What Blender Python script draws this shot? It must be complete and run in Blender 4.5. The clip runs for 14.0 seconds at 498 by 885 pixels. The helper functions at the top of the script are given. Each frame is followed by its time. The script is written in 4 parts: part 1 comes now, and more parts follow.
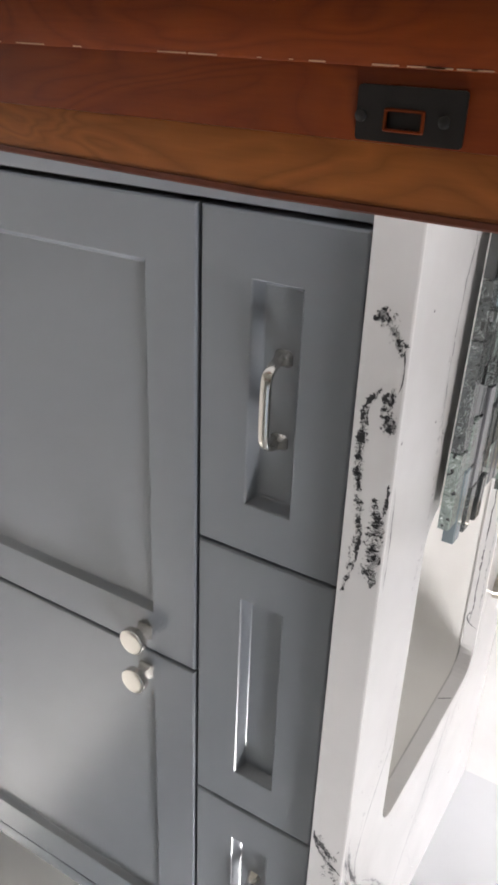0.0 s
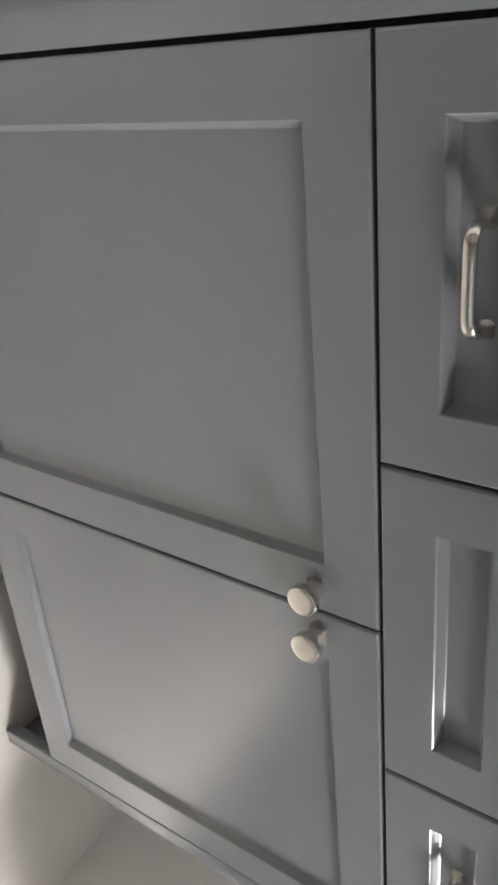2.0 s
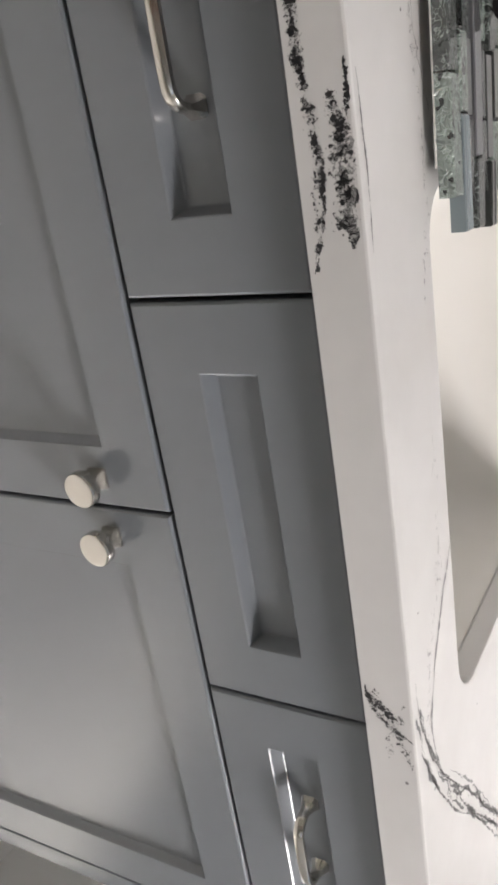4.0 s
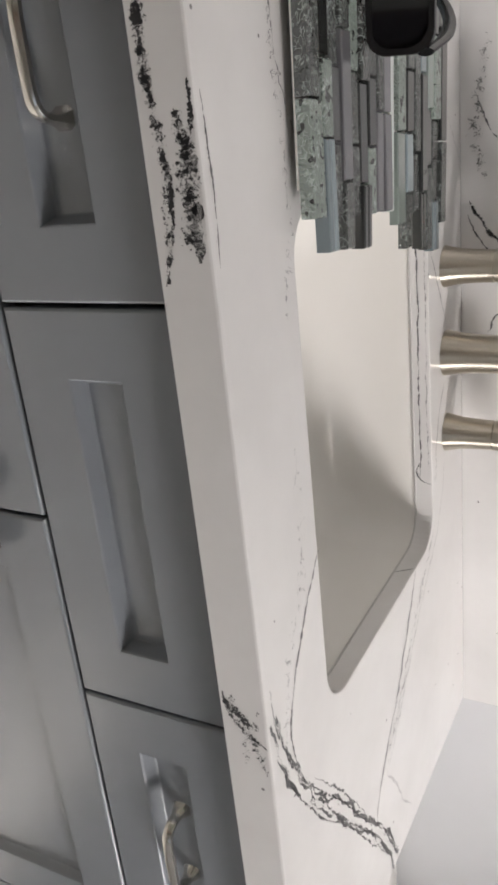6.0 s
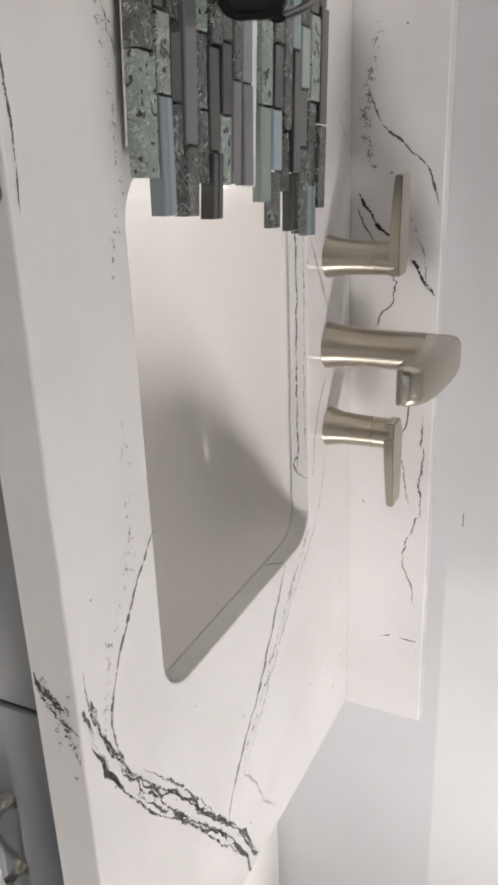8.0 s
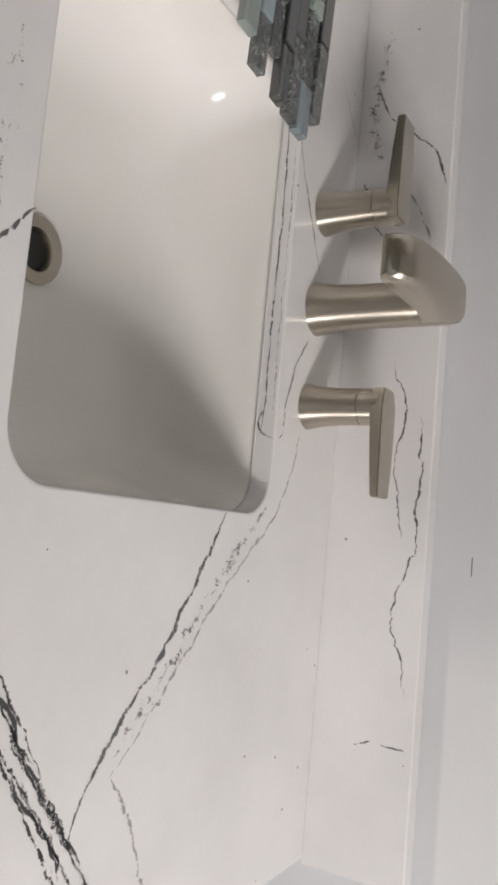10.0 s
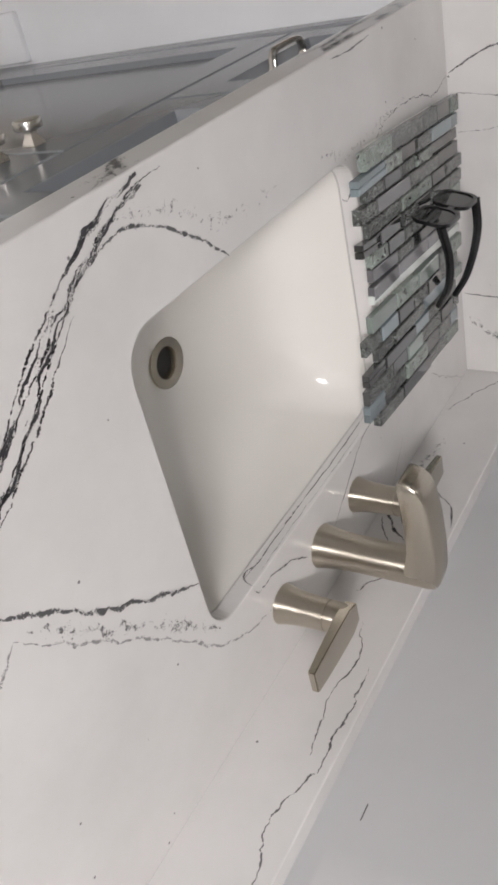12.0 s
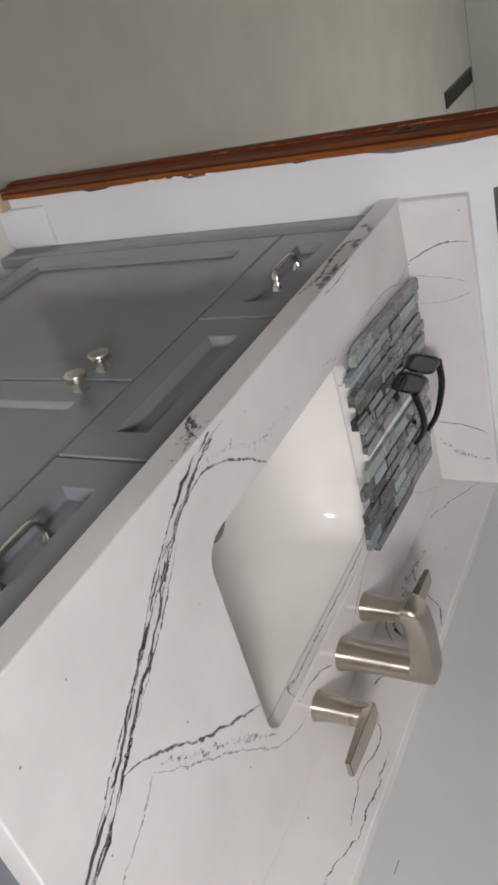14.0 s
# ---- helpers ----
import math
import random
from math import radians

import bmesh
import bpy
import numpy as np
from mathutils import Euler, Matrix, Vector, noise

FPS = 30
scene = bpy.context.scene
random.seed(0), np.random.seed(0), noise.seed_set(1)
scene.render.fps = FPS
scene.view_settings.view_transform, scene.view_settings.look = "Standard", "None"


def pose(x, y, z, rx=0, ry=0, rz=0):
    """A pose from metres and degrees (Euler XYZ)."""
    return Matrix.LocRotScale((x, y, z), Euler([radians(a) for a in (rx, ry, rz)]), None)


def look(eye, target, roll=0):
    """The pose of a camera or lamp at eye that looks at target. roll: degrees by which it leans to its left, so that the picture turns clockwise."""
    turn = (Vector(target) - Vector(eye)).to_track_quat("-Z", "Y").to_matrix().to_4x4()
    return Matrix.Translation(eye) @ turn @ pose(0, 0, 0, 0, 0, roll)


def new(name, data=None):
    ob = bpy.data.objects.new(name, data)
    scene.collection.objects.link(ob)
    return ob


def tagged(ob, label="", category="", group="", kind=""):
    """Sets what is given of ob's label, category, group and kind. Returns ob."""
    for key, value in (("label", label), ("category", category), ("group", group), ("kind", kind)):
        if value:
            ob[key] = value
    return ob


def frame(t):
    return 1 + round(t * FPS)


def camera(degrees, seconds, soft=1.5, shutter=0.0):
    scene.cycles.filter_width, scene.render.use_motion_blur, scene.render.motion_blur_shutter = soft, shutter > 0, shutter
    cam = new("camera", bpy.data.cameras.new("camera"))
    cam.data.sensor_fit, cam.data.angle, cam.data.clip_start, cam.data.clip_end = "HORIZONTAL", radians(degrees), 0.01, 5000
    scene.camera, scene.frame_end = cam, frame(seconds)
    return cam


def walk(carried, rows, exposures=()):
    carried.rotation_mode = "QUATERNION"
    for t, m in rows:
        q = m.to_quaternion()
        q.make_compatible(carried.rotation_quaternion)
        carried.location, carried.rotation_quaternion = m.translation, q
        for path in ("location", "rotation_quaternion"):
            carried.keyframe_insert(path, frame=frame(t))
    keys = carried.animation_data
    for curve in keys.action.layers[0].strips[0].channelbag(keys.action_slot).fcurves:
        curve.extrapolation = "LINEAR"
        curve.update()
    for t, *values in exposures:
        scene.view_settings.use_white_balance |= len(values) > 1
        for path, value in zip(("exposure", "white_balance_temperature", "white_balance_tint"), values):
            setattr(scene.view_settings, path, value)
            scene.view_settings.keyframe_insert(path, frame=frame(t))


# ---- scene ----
cam = camera(33.7, 14.0, soft=3.1)
PATH = [
    (0, (-0.082, -0.538, 1.051), (0.828, 0.991, 0.138), 107.4),
    (0.5, (-0.075, -0.55, 1.019), (0.727, 1.067, 0.156), 102.0),
    (1, (-0.061, -0.538, 0.981), (0.754, 1.004, 0.001), 101.8),
    (1.5, (-0.025, -0.522, 0.948), (0.828, 0.942, -0.115), 102.4),
    (2, (0.04, -0.51, 0.951), (0.931, 0.896, -0.157), 104.0),
    (2.5, (0.153, -0.494, 0.953), (1.05, 0.937, -0.119), 100.8),
    (3, (0.225, -0.472, 0.98), (1.066, 1.032, -0.034), 96.4),
    (3.5, (0.231, -0.445, 1.028), (0.993, 1.091, -0.001), 94.9),
    (3.7, (0.237, -0.451, 1.037), (0.994, 1.099, 0.024), 94.3),
    (5.8, (0.244, -0.43, 1.103), (0.98, 1.176, 0.165), 95.4),
    (6, (0.246, -0.428, 1.113), (0.982, 1.186, 0.189), 95.7),
    (6.5, (0.256, -0.407, 1.129), (0.997, 1.228, 0.247), 96.4),
    (7, (0.26, -0.402, 1.145), (1.0, 1.247, 0.29), 97.4),
    (7.5, (0.262, -0.398, 1.162), (0.99, 1.266, 0.324), 98.1),
    (8, (0.284, -0.377, 1.183), (1.007, 1.294, 0.356), 98.0),
    (8.5, (0.343, -0.344, 1.187), (0.996, 1.359, 0.367), 97.5),
    (8.7, (0.385, -0.319, 1.18), (0.967, 1.406, 0.353), 96.9),
    (10.8, (0.963, -0.194, 1.229), (0.116, 1.351, 0.284), 95.9),
    (11, (1.007, -0.171, 1.226), (0.014, 1.302, 0.307), 98.7),
    (11.5, (1.043, -0.125, 1.273), (-0.134, 1.167, 0.301), 98.7),
    (12, (1.121, -0.167, 1.273), (-0.202, 0.923, 0.243), 98.9),
    (12.5, (1.183, -0.277, 1.297), (-0.178, 0.728, 0.23), 96.9),
    (13, (1.217, -0.362, 1.329), (-0.255, 0.557, 0.335), 91.9),
    (13.2, (1.214, -0.386, 1.346), (-0.254, 0.539, 0.35), 91.0),
    (13.5, (1.226, -0.419, 1.332), (-0.215, 0.525, 0.317), 90.5),
    (14, (1.249, -0.438, 1.332), (-0.158, 0.585, 0.345), 93.0),
]
walk(cam, [(t, look(eye, target, roll)) for t, eye, target, roll in PATH],
     [(0.0, -0.08, 6300, 10), (0.7, 0.06, 6350, 10), (1.5, 0.18, 6250, 9), (2.0, -0.18, 6650, 10), (2.6, -0.12, 6650, 10), (3.5, -0.17, 6550, 10), (6.0, -0.52, 6550, 10), (8.5, -0.55, 6550, 10), (11.0, -0.98, 6500, 11), (12.3, -0.84, 6450, 10.5), (14.0, -0.92, 6400, 10)])

# ---- world and light ----
world = bpy.data.worlds.new("world")
scene.world = world
world.use_nodes = True
wn = world.node_tree
sky = wn.nodes.new("ShaderNodeTexSky")
sky.sky_type = "NISHITA"
sky.sun_disc = False
sky.sun_elevation = radians(65)
sky.sun_rotation = radians(90)
wn.links.new(sky.outputs[0], wn.nodes["Background"].inputs[0])
wn.nodes["Background"].inputs[1].default_value = 0.1


def area_lamp(name, m, sx, sy, watts, colour):
    data = bpy.data.lights.new(name, "AREA")
    data.shape, data.size, data.size_y, data.energy, data.color = "RECTANGLE", sx, sy, watts, colour
    ob = new(name, data)
    ob.matrix_world = m
    return ob


# hazy sunlight through the side window, falling on the floor past the free end of the vanity
sun = bpy.data.lights.new("sun", "SUN")
sun.energy, sun.angle, sun.color = 5.0, radians(10), (1.0, 0.96, 0.9)
new("sun", sun).matrix_world = look((1.92 + 0.4226, -0.5, 1.4 + 0.9063), (1.92, -0.5, 1.4))

# daylight from the bright sky outside the window, and the ceiling fixture's bulb
area_lamp("window_daylight", look((2.50, -0.62, 1.97), (0.5, 0.20, 0.80)), 0.36, 0.56, 64, (1.0, 0.957, 0.945))
# added soft fill from the front, no known source there
area_lamp("front_fill", look((1.15, -2.06, 1.25), (0.7, 0.0, 0.6)), 1.1, 1.1, 1.2, (1.0, 0.965, 0.955))
bulb = bpy.data.lights.new("ceiling_bulb", "AREA")
bulb.shape, bulb.size, bulb.energy, bulb.color = "DISK", 0.12, 1.0, (1.0, 0.95, 0.90)
new("ceiling_bulb", bulb).matrix_world = look((1.25, -0.45, 2.33), (1.25, -0.45, 0))
# unseen fill lamp under the hall ceiling, added to brighten the hall
area_lamp("hall_fill", look((-2.3, 0.65, 2.38), (-2.3, 0.3, 0.2)), 0.6, 0.6, 85.0, (1.0, 0.98, 0.93))


# ---- materials ----
class Mat:
    """A small wrapper round a node material."""

    def __init__(self, name, colour, rough=0.5, metal=0.0, spec=0.5):
        self.m = bpy.data.materials.new(name)
        self.m.use_nodes = True
        self.t = self.m.node_tree
        self.b = self.t.nodes["Principled BSDF"]
        self.b.inputs["Base Color"].default_value = (*colour, 1)
        self.b.inputs["Roughness"].default_value = rough
        self.b.inputs["Metallic"].default_value = metal
        self.b.inputs["Specular IOR Level"].default_value = spec

    def node(self, kind, **values):
        n = self.t.nodes.new(kind)
        for k, v in values.items():
            n.inputs[k.replace("_", " ")].default_value = v
        return n

    def link(self, a, b):
        self.t.links.new(a, b)

    def coords(self, scale=(1, 1, 1)):
        tc = self.node("ShaderNodeTexCoord")
        mp = self.node("ShaderNodeMapping")
        mp.inputs["Scale"].default_value = scale
        self.link(tc.outputs["Object"], mp.inputs[0])
        return mp.outputs[0]

    def noise(self, scale, detail=4.0, rough=0.55, stretch=(1, 1, 1), distort=0.0):
        n = self.node("ShaderNodeTexNoise", Scale=scale, Detail=detail, Roughness=rough, Distortion=distort)
        self.link(self.coords(stretch), n.inputs["Vector"])
        return n.outputs["Fac"]

    def ramp(self, fac, stops):
        r = self.node("ShaderNodeValToRGB")
        el = r.color_ramp.elements
        while len(el) < len(stops):
            el.new(0.5)
        for e, (p, c) in zip(el, stops):
            e.position, e.color = p, (*c, 1) if len(c) == 3 else c
        self.link(fac, r.inputs[0])
        return r.outputs[0]

    def colour(self, out):
        self.link(out, self.b.inputs["Base Color"])
        return self

    def mix(self, fac, a, b, mode="MIX"):
        n = self.t.nodes.new("ShaderNodeMix")
        n.data_type, n.blend_type = "RGBA", mode
        for sock, v in ((n.inputs[0], fac), (n.inputs[6], a), (n.inputs[7], b)):
            if hasattr(v, "is_linked"):
                self.link(v, sock)
            elif isinstance(v, tuple):
                sock.default_value = (*v, 1)
            else:
                sock.default_value = v
        return n.outputs[2]

    def maths(self, op, a, b=0.0, c=0.0):
        n = self.t.nodes.new("ShaderNodeMath")
        n.operation = op
        for sock, v in zip(n.inputs, (a, b, c)):
            if hasattr(v, "is_linked"):
                self.link(v, sock)
            else:
                sock.default_value = v
        return n.outputs[0]

    def bump(self, height, strength, distance=0.001):
        n = self.node("ShaderNodeBump", Strength=strength, Distance=distance)
        self.link(height, n.inputs["Height"])
        self.link(n.outputs[0], self.b.inputs["Normal"])
        return self

    def rough(self, fac, lo, hi):
        n = self.node("ShaderNodeMapRange", To_Min=lo, To_Max=hi)
        self.link(fac, n.inputs[0])
        self.link(n.outputs[0], self.b.inputs["Roughness"])
        return self


def quartz_material():
    k = Mat("white_quartz", (0.75, 0.73, 0.71), 0.22)
    cloud = k.ramp(k.noise(5.0, 5.0, 0.6), [(0.3, (0.69, 0.675, 0.66)), (0.62, (0.775, 0.76, 0.745))])
    vor = k.node("ShaderNodeTexVoronoi", Scale=42.0)
    k.link(k.coords(), vor.inputs["Vector"])
    speck = k.maths("LESS_THAN", vor.outputs["Distance"], 0.06)
    some = k.maths("GREATER_THAN", k.noise(9.0, 2.0), 0.52)
    k.colour(k.mix(k.maths("MULTIPLY", k.maths("MULTIPLY", speck, some), 0.8), cloud, (0.16, 0.15, 0.15)))
    k.rough(k.noise(4.0, 2.0), 0.12, 0.18)
    k.b.inputs["Specular IOR Level"].default_value = 0.36
    return k.m


def vein_material(name, colour, cover, grain, edge=0.5):
    """Broken mineral vein: pigment in ragged grains that thin out across the ribbon. cover: share of grains at its middle."""
    k = Mat(name, colour, 0.3)
    uv = k.node("ShaderNodeUVMap")
    sep = k.node("ShaderNodeSeparateXYZ")
    k.link(uv.outputs[0], sep.inputs[0])
    across = k.maths("ABSOLUTE", k.maths("SUBTRACT", k.maths("MULTIPLY", sep.outputs[1], 2.0), 1.0))
    fall = k.maths("MULTIPLY", k.maths("POWER", across, 1.5), edge)
    fine = k.noise(grain, 4.0, 0.7)
    broad = k.noise(grain * 0.22, 3.0, 0.6)
    field = k.maths("SUBTRACT", k.maths("ADD", k.maths("MULTIPLY", fine, 0.65), k.maths("MULTIPLY", broad, 0.65)), fall)
    mr = k.node("ShaderNodeMapRange", From_Min=0.83 - 0.36 * cover, From_Max=0.87 - 0.36 * cover)
    k.link(field, mr.inputs[0])
    clear = k.node("ShaderNodeBsdfTransparent")
    mixer = k.node("ShaderNodeMixShader")
    k.link(mr.outputs[0], mixer.inputs[0])
    k.link(clear.outputs[0], mixer.inputs[1])
    k.link(k.b.outputs[0], mixer.inputs[2])
    k.link(mixer.outputs[0], k.t.nodes["Material Output"].inputs["Surface"])
    return k.m


def braid_material(name, colour, cover, lines):
    """Dashed parallel streaks that run along the ribbon, strongest at its two sides."""
    k = Mat(name, colour, 0.3)
    uv = k.node("ShaderNodeUVMap")
    mp = k.node("ShaderNodeMapping")
    mp.inputs["Scale"].default_value = (0.085, lines, 1.0)
    k.link(uv.outputs[0], mp.inputs[0])
    streak = k.node("ShaderNodeTexNoise", Scale=1.0, Detail=2.0, Roughness=0.55, Distortion=0.25)
    k.link(mp.outputs[0], streak.inputs["Vector"])
    sep = k.node("ShaderNodeSeparateXYZ")
    k.link(uv.outputs[0], sep.inputs[0])
    across = k.maths("ABSOLUTE", k.maths("SUBTRACT", k.maths("MULTIPLY", sep.outputs[1], 2.0), 1.0))
    side = k.maths("SUBTRACT", 0.10, k.maths("MULTIPLY", k.maths("ABSOLUTE", k.maths("SUBTRACT", across, 0.66)), 0.42))
    rim = k.maths("MULTIPLY", k.maths("POWER", across, 14.0), 0.5)
    field = k.maths("ADD", k.maths("SUBTRACT", k.maths("ADD", streak.outputs["Fac"], side), rim), k.maths("MULTIPLY", k.noise(650.0, 3.0, 0.65), 0.30))
    mr = k.node("ShaderNodeMapRange", From_Min=0.93 - 0.3 * cover, From_Max=0.97 - 0.3 * cover)
    k.link(field, mr.inputs[0])
    clear = k.node("ShaderNodeBsdfTransparent")
    mixer = k.node("ShaderNodeMixShader")
    k.link(mr.outputs[0], mixer.inputs[0])
    k.link(clear.outputs[0], mixer.inputs[1])
    k.link(k.b.outputs[0], mixer.inputs[2])
    k.link(mixer.outputs[0], k.t.nodes["Material Output"].inputs["Surface"])
    return k.m


def wood_material(name, dark, light, rough=0.3, contrast=1.0):
    """Flat-sawn stained softwood: broad cathedral bands, fine pores, lacquered."""
    k = Mat(name, light, rough, 0.0, 0.22)
    wave = k.node("ShaderNodeTexNoise", Scale=3.2, Detail=2.0, Roughness=0.45, Distortion=0.9)
    k.link(k.coords((7.0, 7.0, 1.7)), wave.inputs["Vector"])
    rings = k.maths("PINGPONG", k.maths("MULTIPLY", wave.outputs["Fac"], 9.0), 0.5)
    soft = k.maths("POWER", k.maths("MULTIPLY", rings, 2.0), 0.6)
    fine = k.noise(70.0, 4.0, 0.6, (5, 5, 0.3))
    base = k.ramp(k.maths("ADD", k.maths("MULTIPLY", soft, 0.75 * contrast), k.maths("MULTIPLY", fine, 0.4)), [(0.2, dark), (0.8, light)])
    stain = k.ramp(k.noise(5.0, 4.0, 0.6, (1, 1, 0.5)), [(0.3, (0.72, 0.66, 0.6)), (0.72, (1.0, 1.0, 1.0))])
    k.colour(k.mix(1.0, base, stain, "MULTIPLY"))
    k.bump(fine, 0.1, 0.0004)
    k.rough(k.noise(14.0), rough - 0.06, rough + 0.12)
    return k.m


def paint_material(name, colour, rough=0.4, blotch=0.05, bump=0.08, size=90.0, sheen=0.07):
    k = Mat(name, colour, rough)
    lo = tuple(c * (1 - blotch) for c in colour)
    hi = tuple(min(1, c * (1 + blotch)) for c in colour)
    k.colour(k.ramp(k.noise(4.0, 5.0), [(0.35, lo), (0.65, hi)]))
    if bump:
        k.bump(k.noise(size, 3.0), bump, 0.0008)
    k.rough(k.noise(5.0), rough - sheen, rough + sheen)
    return k.m


def brushed_material(name, colour, rough, stretch):
    k = Mat(name, colour, rough, 1.0)
    streak = k.noise(90.0, 2.0, 0.5, stretch)
    k.rough(streak, rough - 0.03, rough + 0.04)
    k.colour(k.ramp(k.noise(20.0), [(0.3, tuple(c * 0.93 for c in colour)), (0.7, colour)]))
    k.bump(streak, 0.012, 0.0002)
    return k.m


def wall_material():
    """Skimmed and part-primed drywall: cool grey-white paint with whiter primed patches."""
    k = Mat("primed_drywall", (0.66, 0.67, 0.68), 0.7)
    tc = k.node("ShaderNodeTexCoord")
    sep = k.node("ShaderNodeSeparateXYZ")
    k.link(tc.outputs["Object"], sep.inputs[0])
    wob = k.maths("MULTIPLY", k.maths("SUBTRACT", k.noise(7.0, 3.0), 0.5), 0.09)
    east = k.node("ShaderNodeMapRange", From_Min=0.78, From_Max=0.86)
    k.link(k.maths("ADD", sep.outputs[0], wob), east.inputs[0])
    high = k.node("ShaderNodeMapRange", From_Min=0.993, From_Max=0.997)
    k.link(sep.outputs[2], high.inputs[0])
    base = k.mix(k.maths("MULTIPLY", east.outputs[0], high.outputs[0]), (0.61, 0.612, 0.62), (0.71, 0.71, 0.70))
    cloud = k.ramp(k.noise(3.0, 4.0), [(0.3, (0.93, 0.93, 0.93)), (0.7, (1, 1, 1))])
    k.colour(k.mix(1.0, base, cloud, "MULTIPLY"))
    k.bump(k.noise(120.0, 3.0), 0.12, 0.001)
    return k.m


def glass_tile_material(name, colour, rough, crackle=0.0):
    k = Mat(name, colour, rough, 0.0, 0.8)
    info = k.node("ShaderNodeObjectInfo")
    tone = k.node("ShaderNodeMapRange", To_Min=0.7, To_Max=1.3)
    k.link(info.outputs["Random"], tone.inputs[0])
    shade = k.node("ShaderNodeCombineColor")
    for i in range(3):
        k.link(k.maths("MULTIPLY", tone.outputs[0], colour[i]), shade.inputs[i])
    out = shade.outputs[0]
    if crackle:
        vor = k.node("ShaderNodeTexVoronoi", Scale=165.0)
        vor.feature = "DISTANCE_TO_EDGE"
        warp = k.node("ShaderNodeTexNoise", Scale=60.0)
        k.link(k.coords(), warp.inputs["Vector"])
        k.link(k.mix(0.05, k.coords((0.55, 1.0, 1.0)), warp.outputs["Color"]), vor.inputs["Vector"])
        line = k.maths("LESS_THAN", vor.outputs["Distance"], 0.05)
        facet = k.noise(140.0, 1.0)
        glint = k.maths("GREATER_THAN", k.noise(75.0, 2.0), 0.5)
        out = k.mix(k.maths("MULTIPLY", k.maths("MULTIPLY", line, glint), crackle), out, (0.66, 0.74, 0.70))
        out = k.mix(k.maths("GREATER_THAN", facet, 0.64), out, (0.04, 0.045, 0.041))
        k.bump(vor.outputs["Distance"], 1.0, 0.003)
    k.colour(out)
    k.b.inputs["Coat Weight"].default_value = 0.6
    k.b.inputs["Coat Roughness"].default_value = 0.05
    return k.m


QUARTZ = quartz_material()
VEIN_BOLD = vein_material("bold_vein", (0.026, 0.025, 0.027), 0.74, 480.0, 0.18)
VEIN_LINE = vein_material("fine_vein", (0.085, 0.083, 0.085), 0.80, 620.0, 0.22)
VEIN_FAINT = vein_material("faint_vein", (0.27, 0.26, 0.26), 0.66, 700.0, 0.22)
VEIN_SPECK = vein_material("speckled_vein", (0.13, 0.127, 0.125), 0.42, 620.0, 0.20)
VEIN_GRAIN = vein_material("charcoal_grains", (0.03, 0.029, 0.031), 0.56, 420.0, 0.16)
VEIN_DUST = vein_material("dusty_vein", (0.20, 0.195, 0.20), 0.30, 700.0, 0.16)
VEIN_BRAID = braid_material("braided_vein", (0.045, 0.044, 0.048), 0.88, 4.0)
GREY = paint_material("grey_cabinet_paint", (0.188, 0.202, 0.220), 0.19, 0.012, 0.0, 160.0, 0.012)
GREY.node_tree.nodes["Principled BSDF"].inputs["Specular IOR Level"].default_value = 1.0
# near-black: gap shade put into the carcass colour, also the hall baseboard's paint
DARK = paint_material("gap_shade_and_baseboard_paint", (0.03, 0.03, 0.032), 0.6)
JAMB_WOOD = wood_material("red_stained_wood", (0.14, 0.022, 0.0015), (0.25, 0.050, 0.004), 0.42, 0.35)
# darker red wood, the shade of the casing's turned-away edge put into colour
EDGE_WOOD = wood_material("dark_red_shaded_edge", (0.06, 0.011, 0.002), (0.11, 0.022, 0.004), 0.45, 0.5)
CASING_WOOD = wood_material("amber_stained_wood", (0.20, 0.060, 0.010), (0.32, 0.108, 0.020), 0.42, 0.55)
WALL = wall_material()
WHITE = paint_material("white_wall_paint", (0.78, 0.79, 0.80), 0.5, 0.03, 0.1)
CEILING = paint_material("ceiling_paint", (0.8, 0.8, 0.79), 0.8)
CERAMIC = paint_material("glazed_white_ceramic", (0.82, 0.80, 0.76), 0.14, 0.015, 0.0, 90.0, 0.04)
NICKEL = brushed_material("brushed_nickel", (0.56, 0.51, 0.43), 0.25, (1.0, 1.0, 1.0))
SATIN = brushed_material("satin_nickel", (0.66, 0.63, 0.58), 0.2, (6.0, 0.3, 0.3))
TURNED = brushed_material("turned_brushed_nickel", (0.56, 0.51, 0.43), 0.31, (1.0, 1.0, 8.0))
turned = TURNED.node_tree
turned_tangent = turned.nodes.new("ShaderNodeTangent")
turned_tangent.direction_type, turned_tangent.axis = "RADIAL", "Z"
turned.links.new(turned_tangent.outputs[0], turned.nodes["Principled BSDF"].inputs["Tangent"])
turned.nodes["Principled BSDF"].inputs["Anisotropic"].default_value = 0.93
turned.nodes["Principled BSDF"].inputs["Anisotropic Rotation"].default_value = 0.25
BLACK = Mat("black_plastic", (0.012, 0.012, 0.013), 0.18).m
LENS = Mat("smoked_lens", (0.008, 0.008, 0.009), 0.04, 0.0, 0.7).m
HOLE = Mat("dark_drain", (0.01, 0.009, 0.008), 0.5).m
BRONZE = paint_material("blackened_strike_plate", (0.010, 0.008, 0.007), 0.35, 0.3)
FLOOR = paint_material("greige_floor", (0.74, 0.72, 0.68), 0.38, 0.05, 0.1, 30.0)
HALL_FLOOR = paint_material("hall_carpet", (0.30, 0.287, 0.255), 0.9, 0.05, 0.4, 300.0)
HALL_WALL = paint_material("hall_paint", (0.36, 0.37, 0.34), 0.8, 0.02)
GREIGE = paint_material("greige_wall_paint", (0.46, 0.45, 0.435), 0.7)
BARE = paint_material("bare_wood", (0.55, 0.45, 0.32), 0.7, 0.15)
